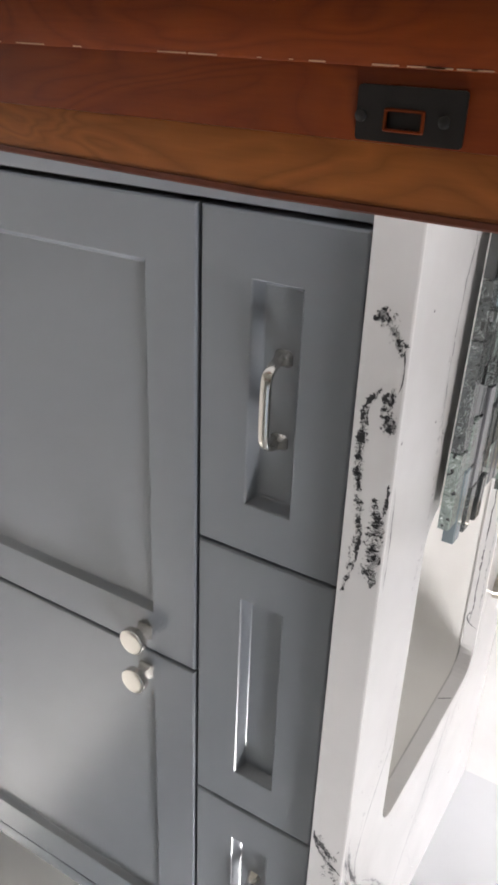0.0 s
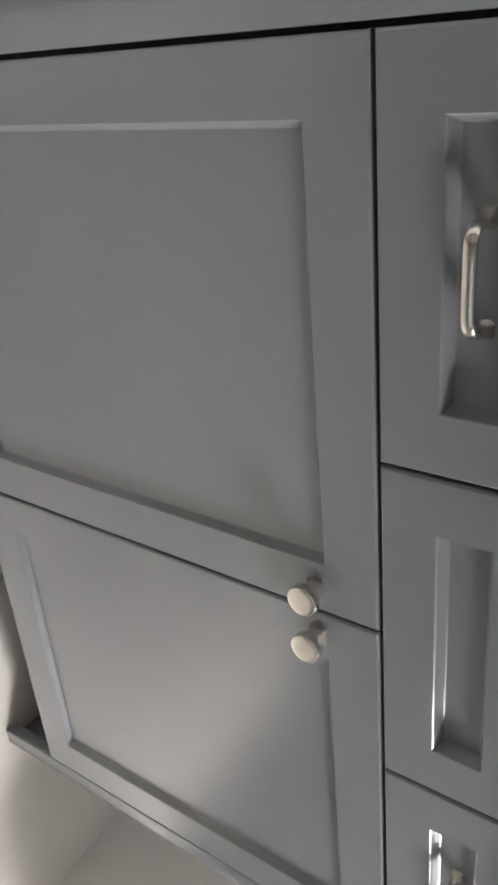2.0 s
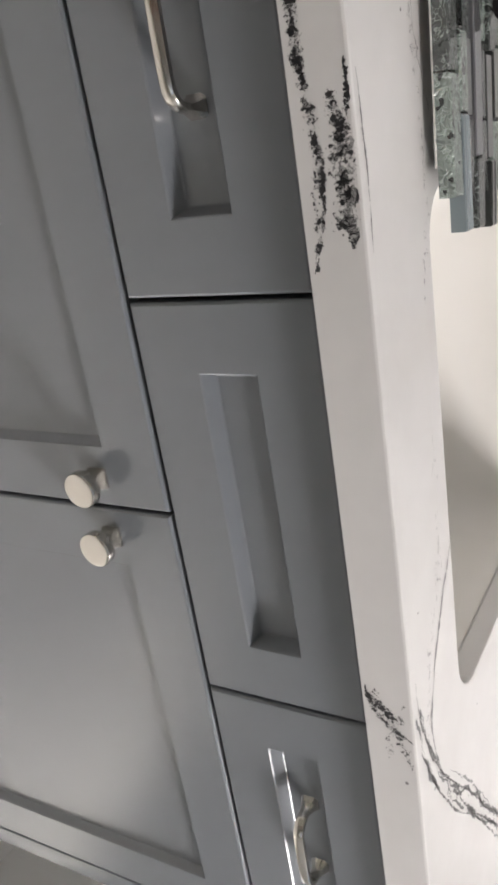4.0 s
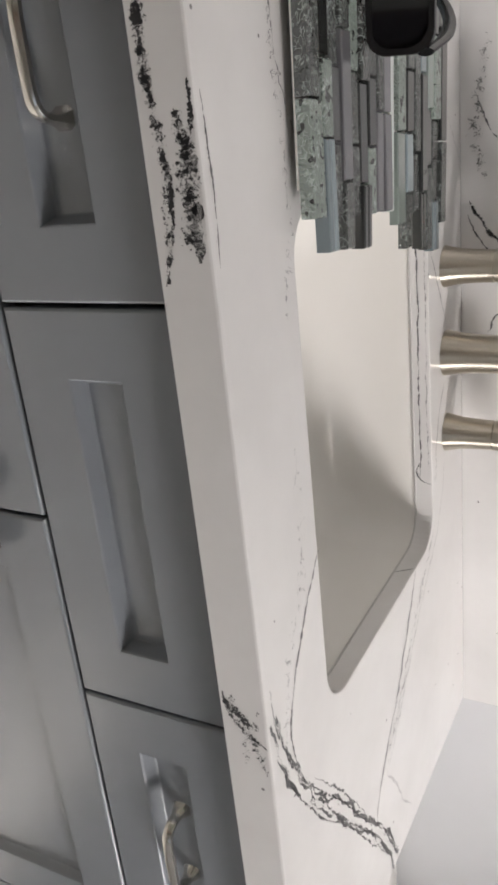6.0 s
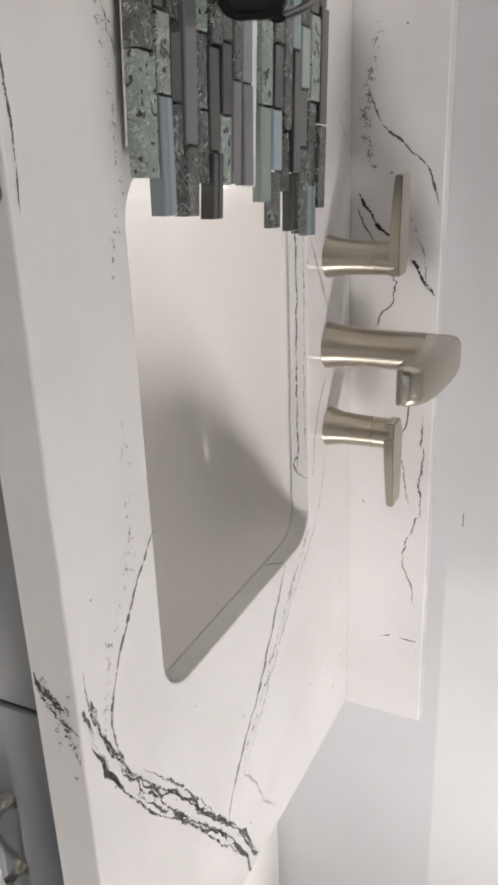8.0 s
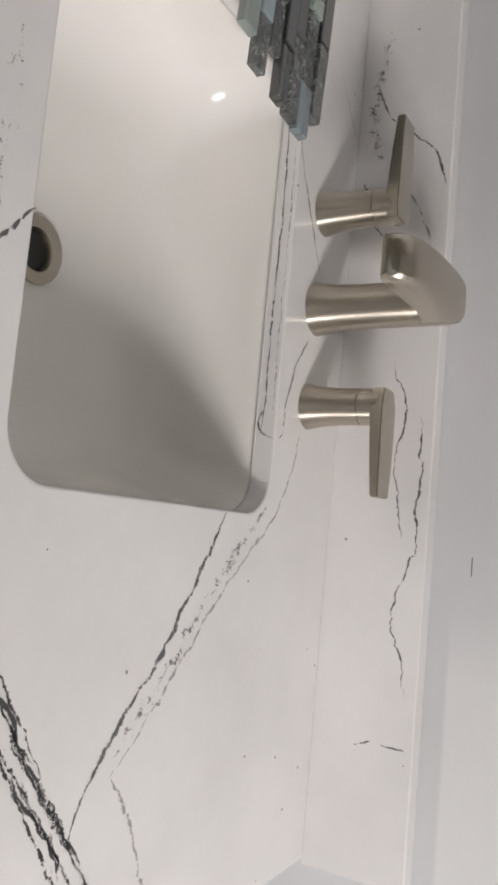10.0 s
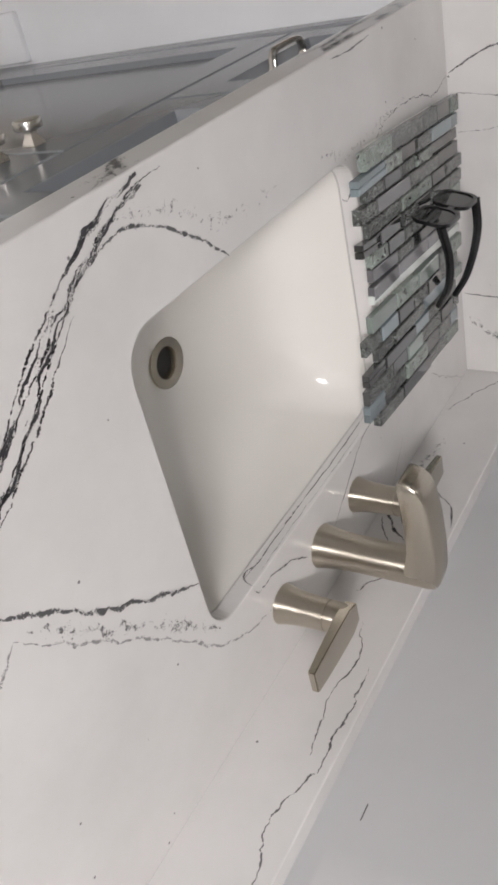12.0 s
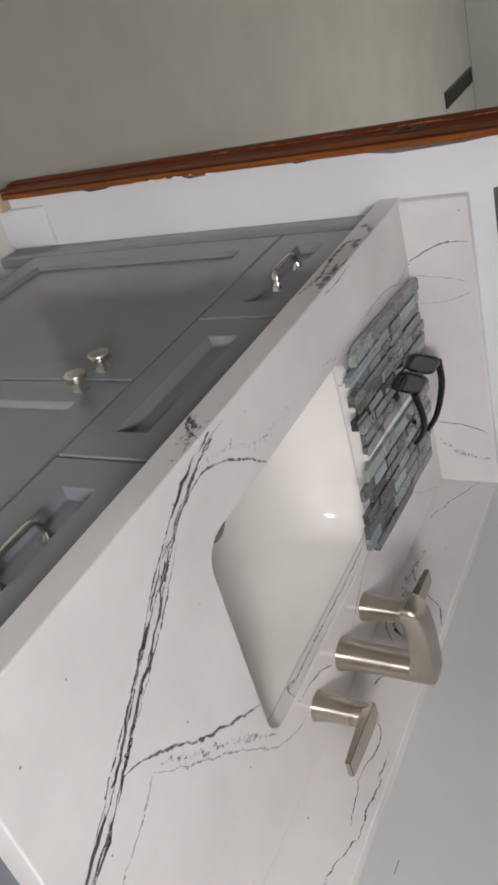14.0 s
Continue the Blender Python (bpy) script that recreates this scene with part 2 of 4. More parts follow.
CHIP = paint_material("worn_wood_edge", (0.42, 0.25, 0.15), 0.6, 0.2)
SEAL = paint_material("grey_sealant", (0.56, 0.545, 0.52), 0.5)
CAULK = paint_material("rough_joint_filler", (0.10, 0.095, 0.095), 0.9, 0.6, 0.6, 400.0)
PLASTER = paint_material("white_filler", (0.82, 0.80, 0.76), 0.8, 0.05, 0.6, 300.0)


pane_mat = Mat("window_glass", (1, 1, 1), 0.02)
pane_mat.b.inputs["Transmission Weight"].default_value = 1.0
GLASS = pane_mat.m


# ---- geometry helpers ----
def part(name, bm, material, parent=None, label="", smooth=False):
    me = bpy.data.meshes.new(name)
    bmesh.ops.recalc_face_normals(bm, faces=bm.faces)
    bm.to_mesh(me)
    bm.free()
    me.materials.append(material)
    if smooth:
        me.shade_smooth()
        me.set_sharp_from_angle(angle=radians(35))
    ob = new(name, me)
    if parent is not None:
        ob.parent = parent
        ob.matrix_parent_inverse = parent.matrix_basis.inverted()
    if label:
        ob["label"] = label
    return ob


def thing(name, at, label, category, group="", kind=""):
    ob = new(name)
    ob.location = at
    ob.empty_display_size = 0.05
    return tagged(ob, label, category, group, kind)


def box(bm, x0, x1, y0, y1, z0, z1, bevel=0.0, seg=2):
    v = [bm.verts.new((x, y, z)) for x in (x0, x1) for y in (y0, y1) for z in (z0, z1)]
    faces = [bm.faces.new([v[i] for i in q]) for q in ((0, 1, 3, 2), (4, 6, 7, 5), (0, 4, 5, 1), (2, 3, 7, 6), (0, 2, 6, 4), (1, 5, 7, 3))]
    if bevel:
        edges = list({e for f in faces for e in f.edges})
        bmesh.ops.bevel(bm, geom=edges, offset=bevel, segments=seg, affect="EDGES", profile=0.5)
    return bm


def block(name, x0, x1, y0, y1, z0, z1, material, parent=None, bevel=0.0, label=""):
    return part(name, box(bmesh.new(), x0, x1, y0, y1, z0, z1, bevel), material, parent, label, bevel > 0)


def lathe(bm, profile, centre=(0, 0, 0), steps=40, turn=None):
    """Turns (radius, height) pairs about z; turn: a matrix laid on before the move to centre."""
    rings = []
    for r, z in profile:
        ring = []
        for i in range(steps):
            a = 2 * math.pi * i / steps
            p = Vector((r * math.cos(a), r * math.sin(a), z))
            ring.append(bm.verts.new((turn @ p if turn else p) + Vector(centre)))
        rings.append(ring)
    for a, b in zip(rings, rings[1:]):
        for i in range(steps):
            j = (i + 1) % steps
            bm.faces.new((a[i], a[j], b[j], b[i]))
    bm.faces.new(rings[0])
    bm.faces.new(rings[-1])
    return bm


def loft(bm, rings, cap_first=True, cap_last=True):
    made = [[bm.verts.new(p) for p in ring] for ring in rings]
    n = len(made[0])
    for a, b in zip(made, made[1:]):
        for i in range(n):
            j = (i + 1) % n
            bm.faces.new((a[i], a[j], b[j], b[i]))
    if cap_first:
        bm.faces.new(made[0])
    if cap_last:
        bm.faces.new(made[-1])
    return bm


def rounded(x0, x1, y0, y1, r, z, steps=8):
    pts = []
    for cx, cy, a0 in ((x1 - r, y1 - r, 0), (x0 + r, y1 - r, 90), (x0 + r, y0 + r, 180), (x1 - r, y0 + r, 270)):
        for i in range(steps + 1):
            a = radians(a0 + 90 * i / steps)
            pts.append((cx + r * math.cos(a), cy + r * math.sin(a), z))
    return pts


def spline(pts, step=0.004):
    """Points along a smooth curve through pts (2D)."""
    p = [Vector(q) for q in pts]
    p = [2 * p[0] - p[1]] + p + [2 * p[-1] - p[-2]]
    out = []
    for a, b, c, d in zip(p, p[1:], p[2:], p[3:]):
        n = max(2, int((c - b).length / step))
        for i in range(n):
            t = i / n
            out.append(0.5 * (2 * b + (c - a) * t + (2 * a - 5 * b + 4 * c - d) * t * t + (3 * b - a - 3 * c + d) * t ** 3))
    out.append(p[-2])
    return out


def vein(parent, place, pts, width, material, wander=0.0018, taper=True):
    """A mineral vein as a thin ribbon on a face of stone. place(u, v) gives the world point."""
    line = spline(pts)
    bm = bmesh.new()
    uv = bm.loops.layers.uv.new("UVMap")
    rows, run = [], 0.0
    for i, q in enumerate(line):
        t = line[min(i + 1, len(line) - 1)] - line[max(i - 1, 0)]
        n = Vector((-t.y, t.x)).normalized()
        here = Vector((q.x * 60, q.y * 60, len(pts)))
        q = q + n * wander * (noise.noise(here) + 0.6 * noise.noise(here * 4.3))
        s = i / (len(line) - 1)
        w = width * (0.75 + 0.5 * noise.noise(here * 0.7 + Vector((7, 3, 1))))
        if taper:
            w *= min(1.0, 0.25 + 5 * min(s, 1 - s))
        rows.append((bm.verts.new(place(*(q + n * w * 0.5))), bm.verts.new(place(*(q - n * w * 0.5)))))
    for i, (a, b) in enumerate(zip(rows, rows[1:])):
        f = bm.faces.new((a[0], b[0], b[1], a[1]))
        for loop, (u, v) in zip(f.loops, ((i, 0), (i + 1, 0), (i + 1, 1), (i, 1))):
            loop[uv].uv = (u, v)
    ob = part("vein", bm, material, parent)
    ob.visible_shadow = False
    return ob


# ---- room ----
XL, YB = -0.022, 0.560            # face of the door wall, face of the back wall
ZT = 0.87                         # top of the stone counter


def shell():
    def wall(name, *a, material=WALL, label="", category="wall"):
        return tagged(block(name, *a, material), label, category, "", "structure")

    wall("floor", -0.02, 2.4, -2.1, 0.7, -0.1, 0.0, material=FLOOR, label="pale greige bathroom floor", category="floor")
    wall("hall_floor", -3.9, -0.0205, -2.1, 1.3, -0.1, -0.002, material=HALL_FLOOR, label="dim greyish hall carpet beyond the doorway", category="floor")
    wall("wall_back", -0.022, 2.4, YB, 0.68, 0, 2.42, label="part-primed cool white drywall behind the vanity")
    wall("wall_door_side", -0.1015, XL, -0.1075, 0.68, 0, 2.42, material=WHITE, label="white painted wall between vanity and doorway")
    wall("wall_door_head", -0.1015, XL, -0.95, -0.1075, 2.07, 2.42, material=WHITE, label="white painted wall over the doorway")
    wall("wall_door_far", -0.1015, XL, -2.1, -0.95, 0, 2.42, material=GREIGE, label="greige painted wall past the doorway")
    wall("wall_front_low", -3.9, 2.02, -2.2, -2.1, 0, 0.65, material=GREIGE, label="greige painted wall facing the vanity")
    wall("wall_front_high", -3.9, 2.02, -2.2, -2.1, 1.85, 2.42, material=GREIGE, label="greige painted wall facing the vanity")
    wall("wall_front_left", -3.9, 0.55, -2.2, -2.1, 0.65, 1.85, material=GREIGE, label="greige painted wall facing the vanity")
    wall("wall_front_right", 1.75, 2.02, -2.2, -2.1, 0.65, 1.85, material=GREIGE, label="greige painted wall facing the vanity")
    wall("wall_right_low", 1.92, 2.02, -2.1, YB, 0, 0.80, material=WHITE, label="white painted wall under the window")
    wall("wall_right_high", 1.92, 2.02, -2.1, YB, 2.0, 2.42, material=WHITE, label="white painted wall over the window")
    wall("wall_right_near", 1.92, 2.02, -2.1, -0.80, 0.80, 2.0, material=WHITE, label="white painted wall beside the window")
    wall("wall_right_far", 1.92, 2.02, 0.04, YB, 0.80, 2.0, material=WHITE, label="white painted wall beside the window")
    wall("hall_wall", -4.0, -3.9, -2.1, 1.3, 0, 2.42, material=HALL_WALL, label="dim grey-green hall wall")
    wall("hall_wall_end", -4.0, -0.1015, 1.3, 1.4, 0, 2.42, material=HALL_WALL, label="pale grey-green wall at the end of the hall")
    wall("wall_hall_return", -0.1015, -0.0215, 0.6805, 1.4, 0, 2.42, material=HALL_WALL, label="pale grey-green hall wall behind the vanity wall")
    wall("ceiling", -4.0, 2.4, -2.2, 1.4, 2.42, 2.5, material=CEILING, label="flat white ceiling", category="ceiling")


def window(name, x0, x1, y0, y1, z0, z1, side):
    """A framed pane in a wall opening; side: the axis that the wall faces."""
    w = thing(name, ((x0 + x1) / 2, (y0 + y1) / 2, z0), "unseen white framed bathroom window letting in daylight", "window", kind="structure")
    f = 0.045
    bm = bmesh.new()
    if side == "x":
        for a, b, c, d in ((y0, y0 + f, z0, z1), (y1 - f, y1, z0, z1), (y0 + f, y1 - f, z0, z0 + f), (y0 + f, y1 - f, z1 - f, z1)):
            box(bm, x0 + 0.02, x1 - 0.02, a, b, c, d)
        pane = (x0 + 0.045, x0 + 0.051, y0 + f, y1 - f, z0 + f, z1 - f)
    else:
        for a, b, c, d in ((x0, x0 + f, z0, z1), (x1 - f, x1, z0, z1), (x0 + f, x1 - f, z0, z0 + f), (x0 + f, x1 - f, z1 - f, z1)):
            box(bm, a, b, y0 + 0.02, y1 - 0.02, c, d)
        pane = (x0 + f, x1 - f, y0 + 0.045, y0 + 0.051, z0 + f, z1 - f)
    part("window_frame", bm, WHITE, w)
    block("pane", *pane, GLASS, w).visible_shadow = False


def ceiling_lamp():
    c = thing("ceiling_light", (1.25, -0.45, 2.42), "round flush white ceiling light", "ceiling light")
    part("rim", lathe(bmesh.new(), [(0.15, 2.419), (0.15, 2.37), (0.13, 2.345), (0.125, 2.36), (0.125, 2.40)], (1.25, -0.45, 0)), SATIN, c, smooth=True)


def doorway():
    d = thing("door_frame", (-0.08, -0.14, 0), "amber and red stained wooden door frame, bare doorway", "door frame", kind="structure")
    # jamb next to the vanity, with its stop, and the casing that stands proud of the wall
    block("jamb", -0.1060, -0.0285, -0.120, -0.108, 0.0, 2.05, JAMB_WOOD, d, 0.0004, "red-brown stained jamb with a worn edge")
    stop = [(-0.0645, -0.1201), (-0.0645, -0.1222), (-0.0658, -0.1230), (-0.089, -0.1230), (-0.096, -0.1224), (-0.102, -0.1212), (-0.1060, -0.1201)]
    part("door_stop", loft(bmesh.new(), [[(x, y, z) for x, y in stop] for z in (0.0, 2.04)]), JAMB_WOOD, d, "", True)
    bm = bmesh.new()
    rings = []
    for z, f in ((0.035, -0.004), (0.5, 0.002), (0.8, 0.0085), (2.09, 0.012)):
        prof = [(-0.0215, -0.106), (f - 0.005, -0.106), (f - 0.0015, -0.1075), (f, -0.110), (f, -0.1155), (f - 0.0015, -0.118), (f - 0.005, -0.1198), (-0.0284, -0.1198), (-0.0284, -0.1085), (-0.0215, -0.1085)]
        rings.append([(x, y, z) for x, y in prof])
    loft(bm, rings)
    part("casing", bm, CASING_WOOD, d, "lighter amber casing with dried paint along its edge", True)
    # thin strip added along the rounded edge, its shade held in the darker colour
    strip = ((-0.0060, -0.1196), (-0.0052, -0.1203), (-0.0018, -0.1193), (-0.0004, -0.1173), (-0.0012, -0.1168), (-0.0040, -0.1180))
    bead = [[(f + a, b, z) for a, b in strip] for z, f in ((0.036, -0.004), (0.5, 0.002), (0.8, 0.0085), (2.088, 0.012))]
    part("casing_edge", loft(bmesh.new(), bead), EDGE_WOOD, d, "strip coloured darker red for the shade on the rounded edge", True)
    block("casing_foot", -0.0215, 0.006, -0.1195, -0.085, 0.0, 0.034, BARE, d, 0.001, "bare unpainted wood at the floor")
    block("jamb", -0.1035, -0.026, -0.968, -0.95, 0.0, 2.05, JAMB_WOOD, d, 0.0015)
    block("head_jamb", -0.1060, -0.026, -0.95, -0.1205, 2.05, 2.068, JAMB_WOOD, d, 0.0015)
    block("casing", -0.0215, 0.019, -1.0, -0.952, 0.0, 2.09, CASING_WOOD, d, 0.003)
    block("head_casing", -0.0215, 0.019, -1.0, -0.106, 2.091, 2.13, CASING_WOOD, d, 0.003)
    # ragged dark joint and white filler between casing and wall
    rng = random.Random(4)
    z = 0.10
    while z < 1.5:
        n = rng.uniform(0.04, 0.10) if z < 0.75 else rng.uniform(0.15, 0.3)
        w = rng.uniform(0.004, 0.011) if z < 0.75 else rng.uniform(0.013, 0.021)
        bm = bmesh.new()
        loft(bm, [[(XL - 0.002, -0.107, q), (XL + 0.003, -0.107, q), (XL + 0.002, -0.107 + w * s, q), (XL - 0.002, -0.107 + w * s, q)] for q, s in ((z, 0.2), (z + n * 0.3, 1.0), (z + n * 0.7, 0.8), (z + n, 0.2))])
        part("open_joint", bm, CAULK, d)
        z += n + rng.uniform(-0.01, 0.04)
    for _ in range(22):
        z = rng.uniform(0.36, 0.55)
        r = rng.uniform(0.002, 0.0042)
        bm = bmesh.new()
        bmesh.ops.create_icosphere(bm, subdivisions=1, radius=r, matrix=Matrix.Translation((0.0129 * z - 0.0052 + rng.uniform(-0.002, 0.001), -0.1062 - rng.uniform(-0.001, 0.004), z)) @ Matrix.Diagonal((0.5, 0.7, 2.2, 1)))
        part("filler_smear", bm, PLASTER, d)
    for _ in range(34):
        z = rng.uniform(0.45, 1.15)
        n = rng.uniform(0.002, 0.022)
        w = rng.uniform(0.0003, 0.0009)
        block("worn_chip", -0.0658, -0.0654 + w * 0.6, -0.1231, -0.1218, z, z + n, CHIP, d)
    # strike plate let into the jamb
    s = thing("strike_plate", (-0.0350, -0.1210, 0.8850), "blackened metal strike plate screwed into the door jamb", "strike plate")
    bm = bmesh.new()
    rim = rounded(-0.0563, -0.0296, 0.8594, 0.9171, 0.002, 0, 3)
    hole = rounded(-0.0451, -0.0355, 0.8754, 0.8957, 0.001, 0, 3)
    y0, y1 = -0.1218, -0.1202
    loft(bm, [[(x, y1, z) for x, z, _ in rim], [(x, y0, z) for x, z, _ in rim], [(x, y0, z) for x, z, _ in hole], [(x, y1, z) for x, z, _ in hole]], True, False)
    part("plate", bm, BRONZE, s)
    bm = bmesh.new()
    loft(bm, [[(x, y, z) for x, z, _ in rounded(-0.0451 + g, -0.0355 - g, 0.8754 + g, 0.8957 - g, 0.001, 0, 3)] for y, g in ((-0.1218, -0.0009), (-0.1230, -0.0004), (-0.1230, 0.0006), (-0.1206, 0.0006))], False, False)
    part("lip", bm, JAMB_WOOD, s, "worn reddish edge of the latch hole")
    for z in (0.8620, 0.9069):
        part("screw", lathe(bmesh.new(), [(0.0032, 0.0), (0.0032, 0.0008), (0.002, 0.0013)], (-0.0414, -0.1218, z), 14, Matrix.Rotation(radians(90), 3, "X")), BRONZE, s, smooth=True)


def baseboard():
    b = block("baseboard", XL, XL + 0.013, -0.084, -0.004, 0.0, 0.125, WHITE, None, 0.003)
    tagged(b, "short white painted baseboard offcut beside the vanity", "baseboard", kind="structure")


def outlet():
    o = thing("outlet_opening", (XL, 0.03, 1.03), "uncovered wall outlet with ragged dark edges", "outlet")
    bm = bmesh.new()
    for y0, y1, z0, z1 in ((-0.022, 0.078, 1.017, 1.029), (-0.022, -0.012, 1.029, 1.122), (0.022, 0.032, 1.029, 1.122), (0.068, 0.078, 1.029, 1.122), (-0.022, 0.078, 1.122, 1.134)):
        box(bm, XL - 0.004, XL + 0.003, y0, y1, z0, z1, 0.002, 1)
    part("box_rim", bm, CAULK, o, "dark ragged rim")
    for y in (0.005, 0.050):
        block("socket", XL - 0.002, XL + 0.0018, y - 0.0155, y + 0.0165, 1.0305, 1.1205, WHITE, o, 0.001)


def hall_vent():
    v = thing("floor_register", (-3.58, 0.562, 0.0), "dark metal floor register by the hall wall", "vent")
    bm = bmesh.new()
    for a, b, c, d in ((-3.86, -3.30, 0.520, 0.532), (-3.86, -3.30, 0.592, 0.604), (-3.86, -3.845, 0.532, 0.592), (-3.315, -3.30, 0.532, 0.592)):
        box(bm, a, b, c, d, -0.002, 0.008)
    part("frame", bm, BRONZE, v)
    for i in range(21):
        block("slat", -3.842 + i * 0.0252, -3.824 + i * 0.0252, 0.5325, 0.5915, -0.002, 0.005, BRONZE, v)


def hall_baseboard():
    b = block("hall_baseboard", -3.9, -0.1035, 1.283, 1.2997, 0.0, 0.15, DARK, None, 0.003)
    tagged(b, "dark painted baseboard along the hall", "baseboard", kind="structure")


hall_vent()
hall_baseboard()
shell()
window("window_1", 1.92, 2.02, -0.80, 0.04, 0.80, 2.0, "x")
# unseen opening added in the front wall to go with the fill lamp
window("fill_window", 0.55, 1.75, -2.2, -2.1, 0.65, 1.85, "y")
ceiling_lamp()
doorway()
baseboard()
outlet()
tagged(block("pencil_mark", 0.744, 0.762, YB - 0.0006, YB + 0.001, 1.012, 1.0130, CAULK), "short dark pencil mark on the primed wall", "mark")


# ---- vanity ----
def panel_front(x0, x1, z0, z1, mx, mz, depth=0.008, slope=0.0045):
    """A slab of 19 mm with eased edges and a recessed field with sloped sides."""
    bm = bmesh.new()
    e = 0.0022

    def ring(g, y):
        return [(x0 + g, y, z0 + g), (x1 - g, y, z0 + g), (x1 - g, y, z1 - g), (x0 + g, y, z1 - g)]

    def field(g, y):
        return [(x0 + mx + g, y, z0 + mz + g), (x1 - mx - g, y, z0 + mz + g), (x1 - mx - g, y, z1 - mz - g), (x0 + mx + g, y, z1 - mz - g)]

    return loft(bm, [ring(0, 0.019), ring(0, e), ring(e * 0.35, e * 0.35), ring(e, 0), field(-0.0008, 0), field(0.0004, 0.0012), field(slope, depth - 0.001), field(slope + 0.001, depth)])


def knob(x, z, parent):
    """Square pyramid foot, thin neck and a thick round face."""
    bm = bmesh.new()
    rings = []
    for y, s in ((0.0, 0.0085), (-0.003, 0.0082), (-0.010, 0.0048), (-0.0165, 0.0052)):
        rings.append([(x - s, y, z - s), (x + s, y, z - s), (x + s, y, z + s), (x - s, y, z + s)])
    loft(bm, rings)
    lathe(bm, [(0.0135, 0.0165), (0.0150, 0.0176), (0.0152, 0.0240), (0.0146, 0.0256), (0.0140, 0.0260), (0.0130, 0.0262), (0.0100, 0.0262)], (x, 0, z), 36, Matrix.Rotation(radians(90), 3, "X"))
    return part("knob", bm, SATIN, parent, "polished nickel round knob", True)


def pull(x, z, parent, base):
    """Bowed bar pull: flared square feet that sweep round into a flat bar, inside the recess."""
    half = 0.038
    side = [(-half, base), (-half, base - 0.004), (-half + 0.0006, base - 0.014), (-half + 0.0030, base - 0.0205), (-half + 0.0080, base - 0.0255), (-half + 0.017, base - 0.0272)]
    line = spline(side + [(0.0, base - 0.0276)] + [(-a, b) for a, b in reversed(side)], 0.002)
    bm = bmesh.new()
    rings = []
    for i, q in enumerate(line):
        t = (line[min(i + 1, len(line) - 1)] - line[max(i - 1, 0)]).normalized()
        n = Vector((-t.y, t.x))
        flare = max(0.0, 1.0 - (base - q.y) / 0.012)
        hn, hz = 0.0029 + 0.0046 * flare ** 1.4, 0.0044 + 0.0042 * flare ** 1.4
        ring = []
        for a, b in ((-1, -0.6), (-0.6, -1), (0.6, -1), (1, -0.6), (1, 0.6), (0.6, 1), (-0.6, 1), (-1, 0.6)):
            p = q + n * (a * hn)
            ring.append((x + p.x, min(p.y, base), z + b * hz))
        rings.append(ring)
    return part("pull", loft(bm, rings), SATIN, parent, "brushed nickel bar pull", True)


def vanity():
    v = thing("vanity_cabinet", (0.52, 0.25, 0.0), "grey painted shaker vanity cabinet under a stone top", "vanity")
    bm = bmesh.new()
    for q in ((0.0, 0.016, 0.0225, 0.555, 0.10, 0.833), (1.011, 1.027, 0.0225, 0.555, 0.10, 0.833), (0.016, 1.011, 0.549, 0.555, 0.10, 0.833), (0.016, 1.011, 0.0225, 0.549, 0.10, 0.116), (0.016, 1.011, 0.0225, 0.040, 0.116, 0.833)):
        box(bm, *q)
    # near-black colour stands for the shade between doors and drawers
    part("body", bm, DARK, v, "carcass coloured near-black for the shade in the gaps")
    block("filler_strip", XL + 0.001, 0.040, 0.0012, 0.022, 0.005, 0.833, GREY, v, 0.0015, "grey painted filler against the wall")
    block("end_stile", 1.0045, 1.030, 0.0012, 0.022, 0.0, 0.833, GREY, v, 0.0015)
    block("side_panel", 1.0275, 1.0335, 0.0225, 0.555, 0.0, 0.833, GREY, v, 0.001)
    block("toe_kick", 0.0, 1.0265, 0.075, 0.09, 0.0, 0.099, GREY, v)
    for x0, x1, kx in ((0.0445, 0.5228, 0.4975), (0.5262, 1.0010, 0.5515)):
        d = part("door", panel_front(x0, x1, 0.1085, 0.6740, 0.0535, 0.0535), GREY, v)
        knob(kx, 0.611, d)
    for x0, x1, handle in ((0.0445, 0.3518, True), (0.3552, 0.6892, False), (0.6926, 1.0010, True)):
        d = part("drawer_front", panel_front(x0, x1, 0.6780, 0.8225, 0.0515, 0.0495, 0.013, 0.0048), GREY, v)
        if handle:
            pull((x0 + x1) / 2, 0.752, d, 0.013)


vanity()


# ---- stone top, splashes and basin ----
CX0, CX1, CY0, CY1 = XL + 0.001, 1.053, -0.022, 0.559
SX0, SX1, SY0, SY1, SR = 0.308, 0.7235, 0.086, 0.402, 0.037
YS = 0.5360                       # face of the backsplash


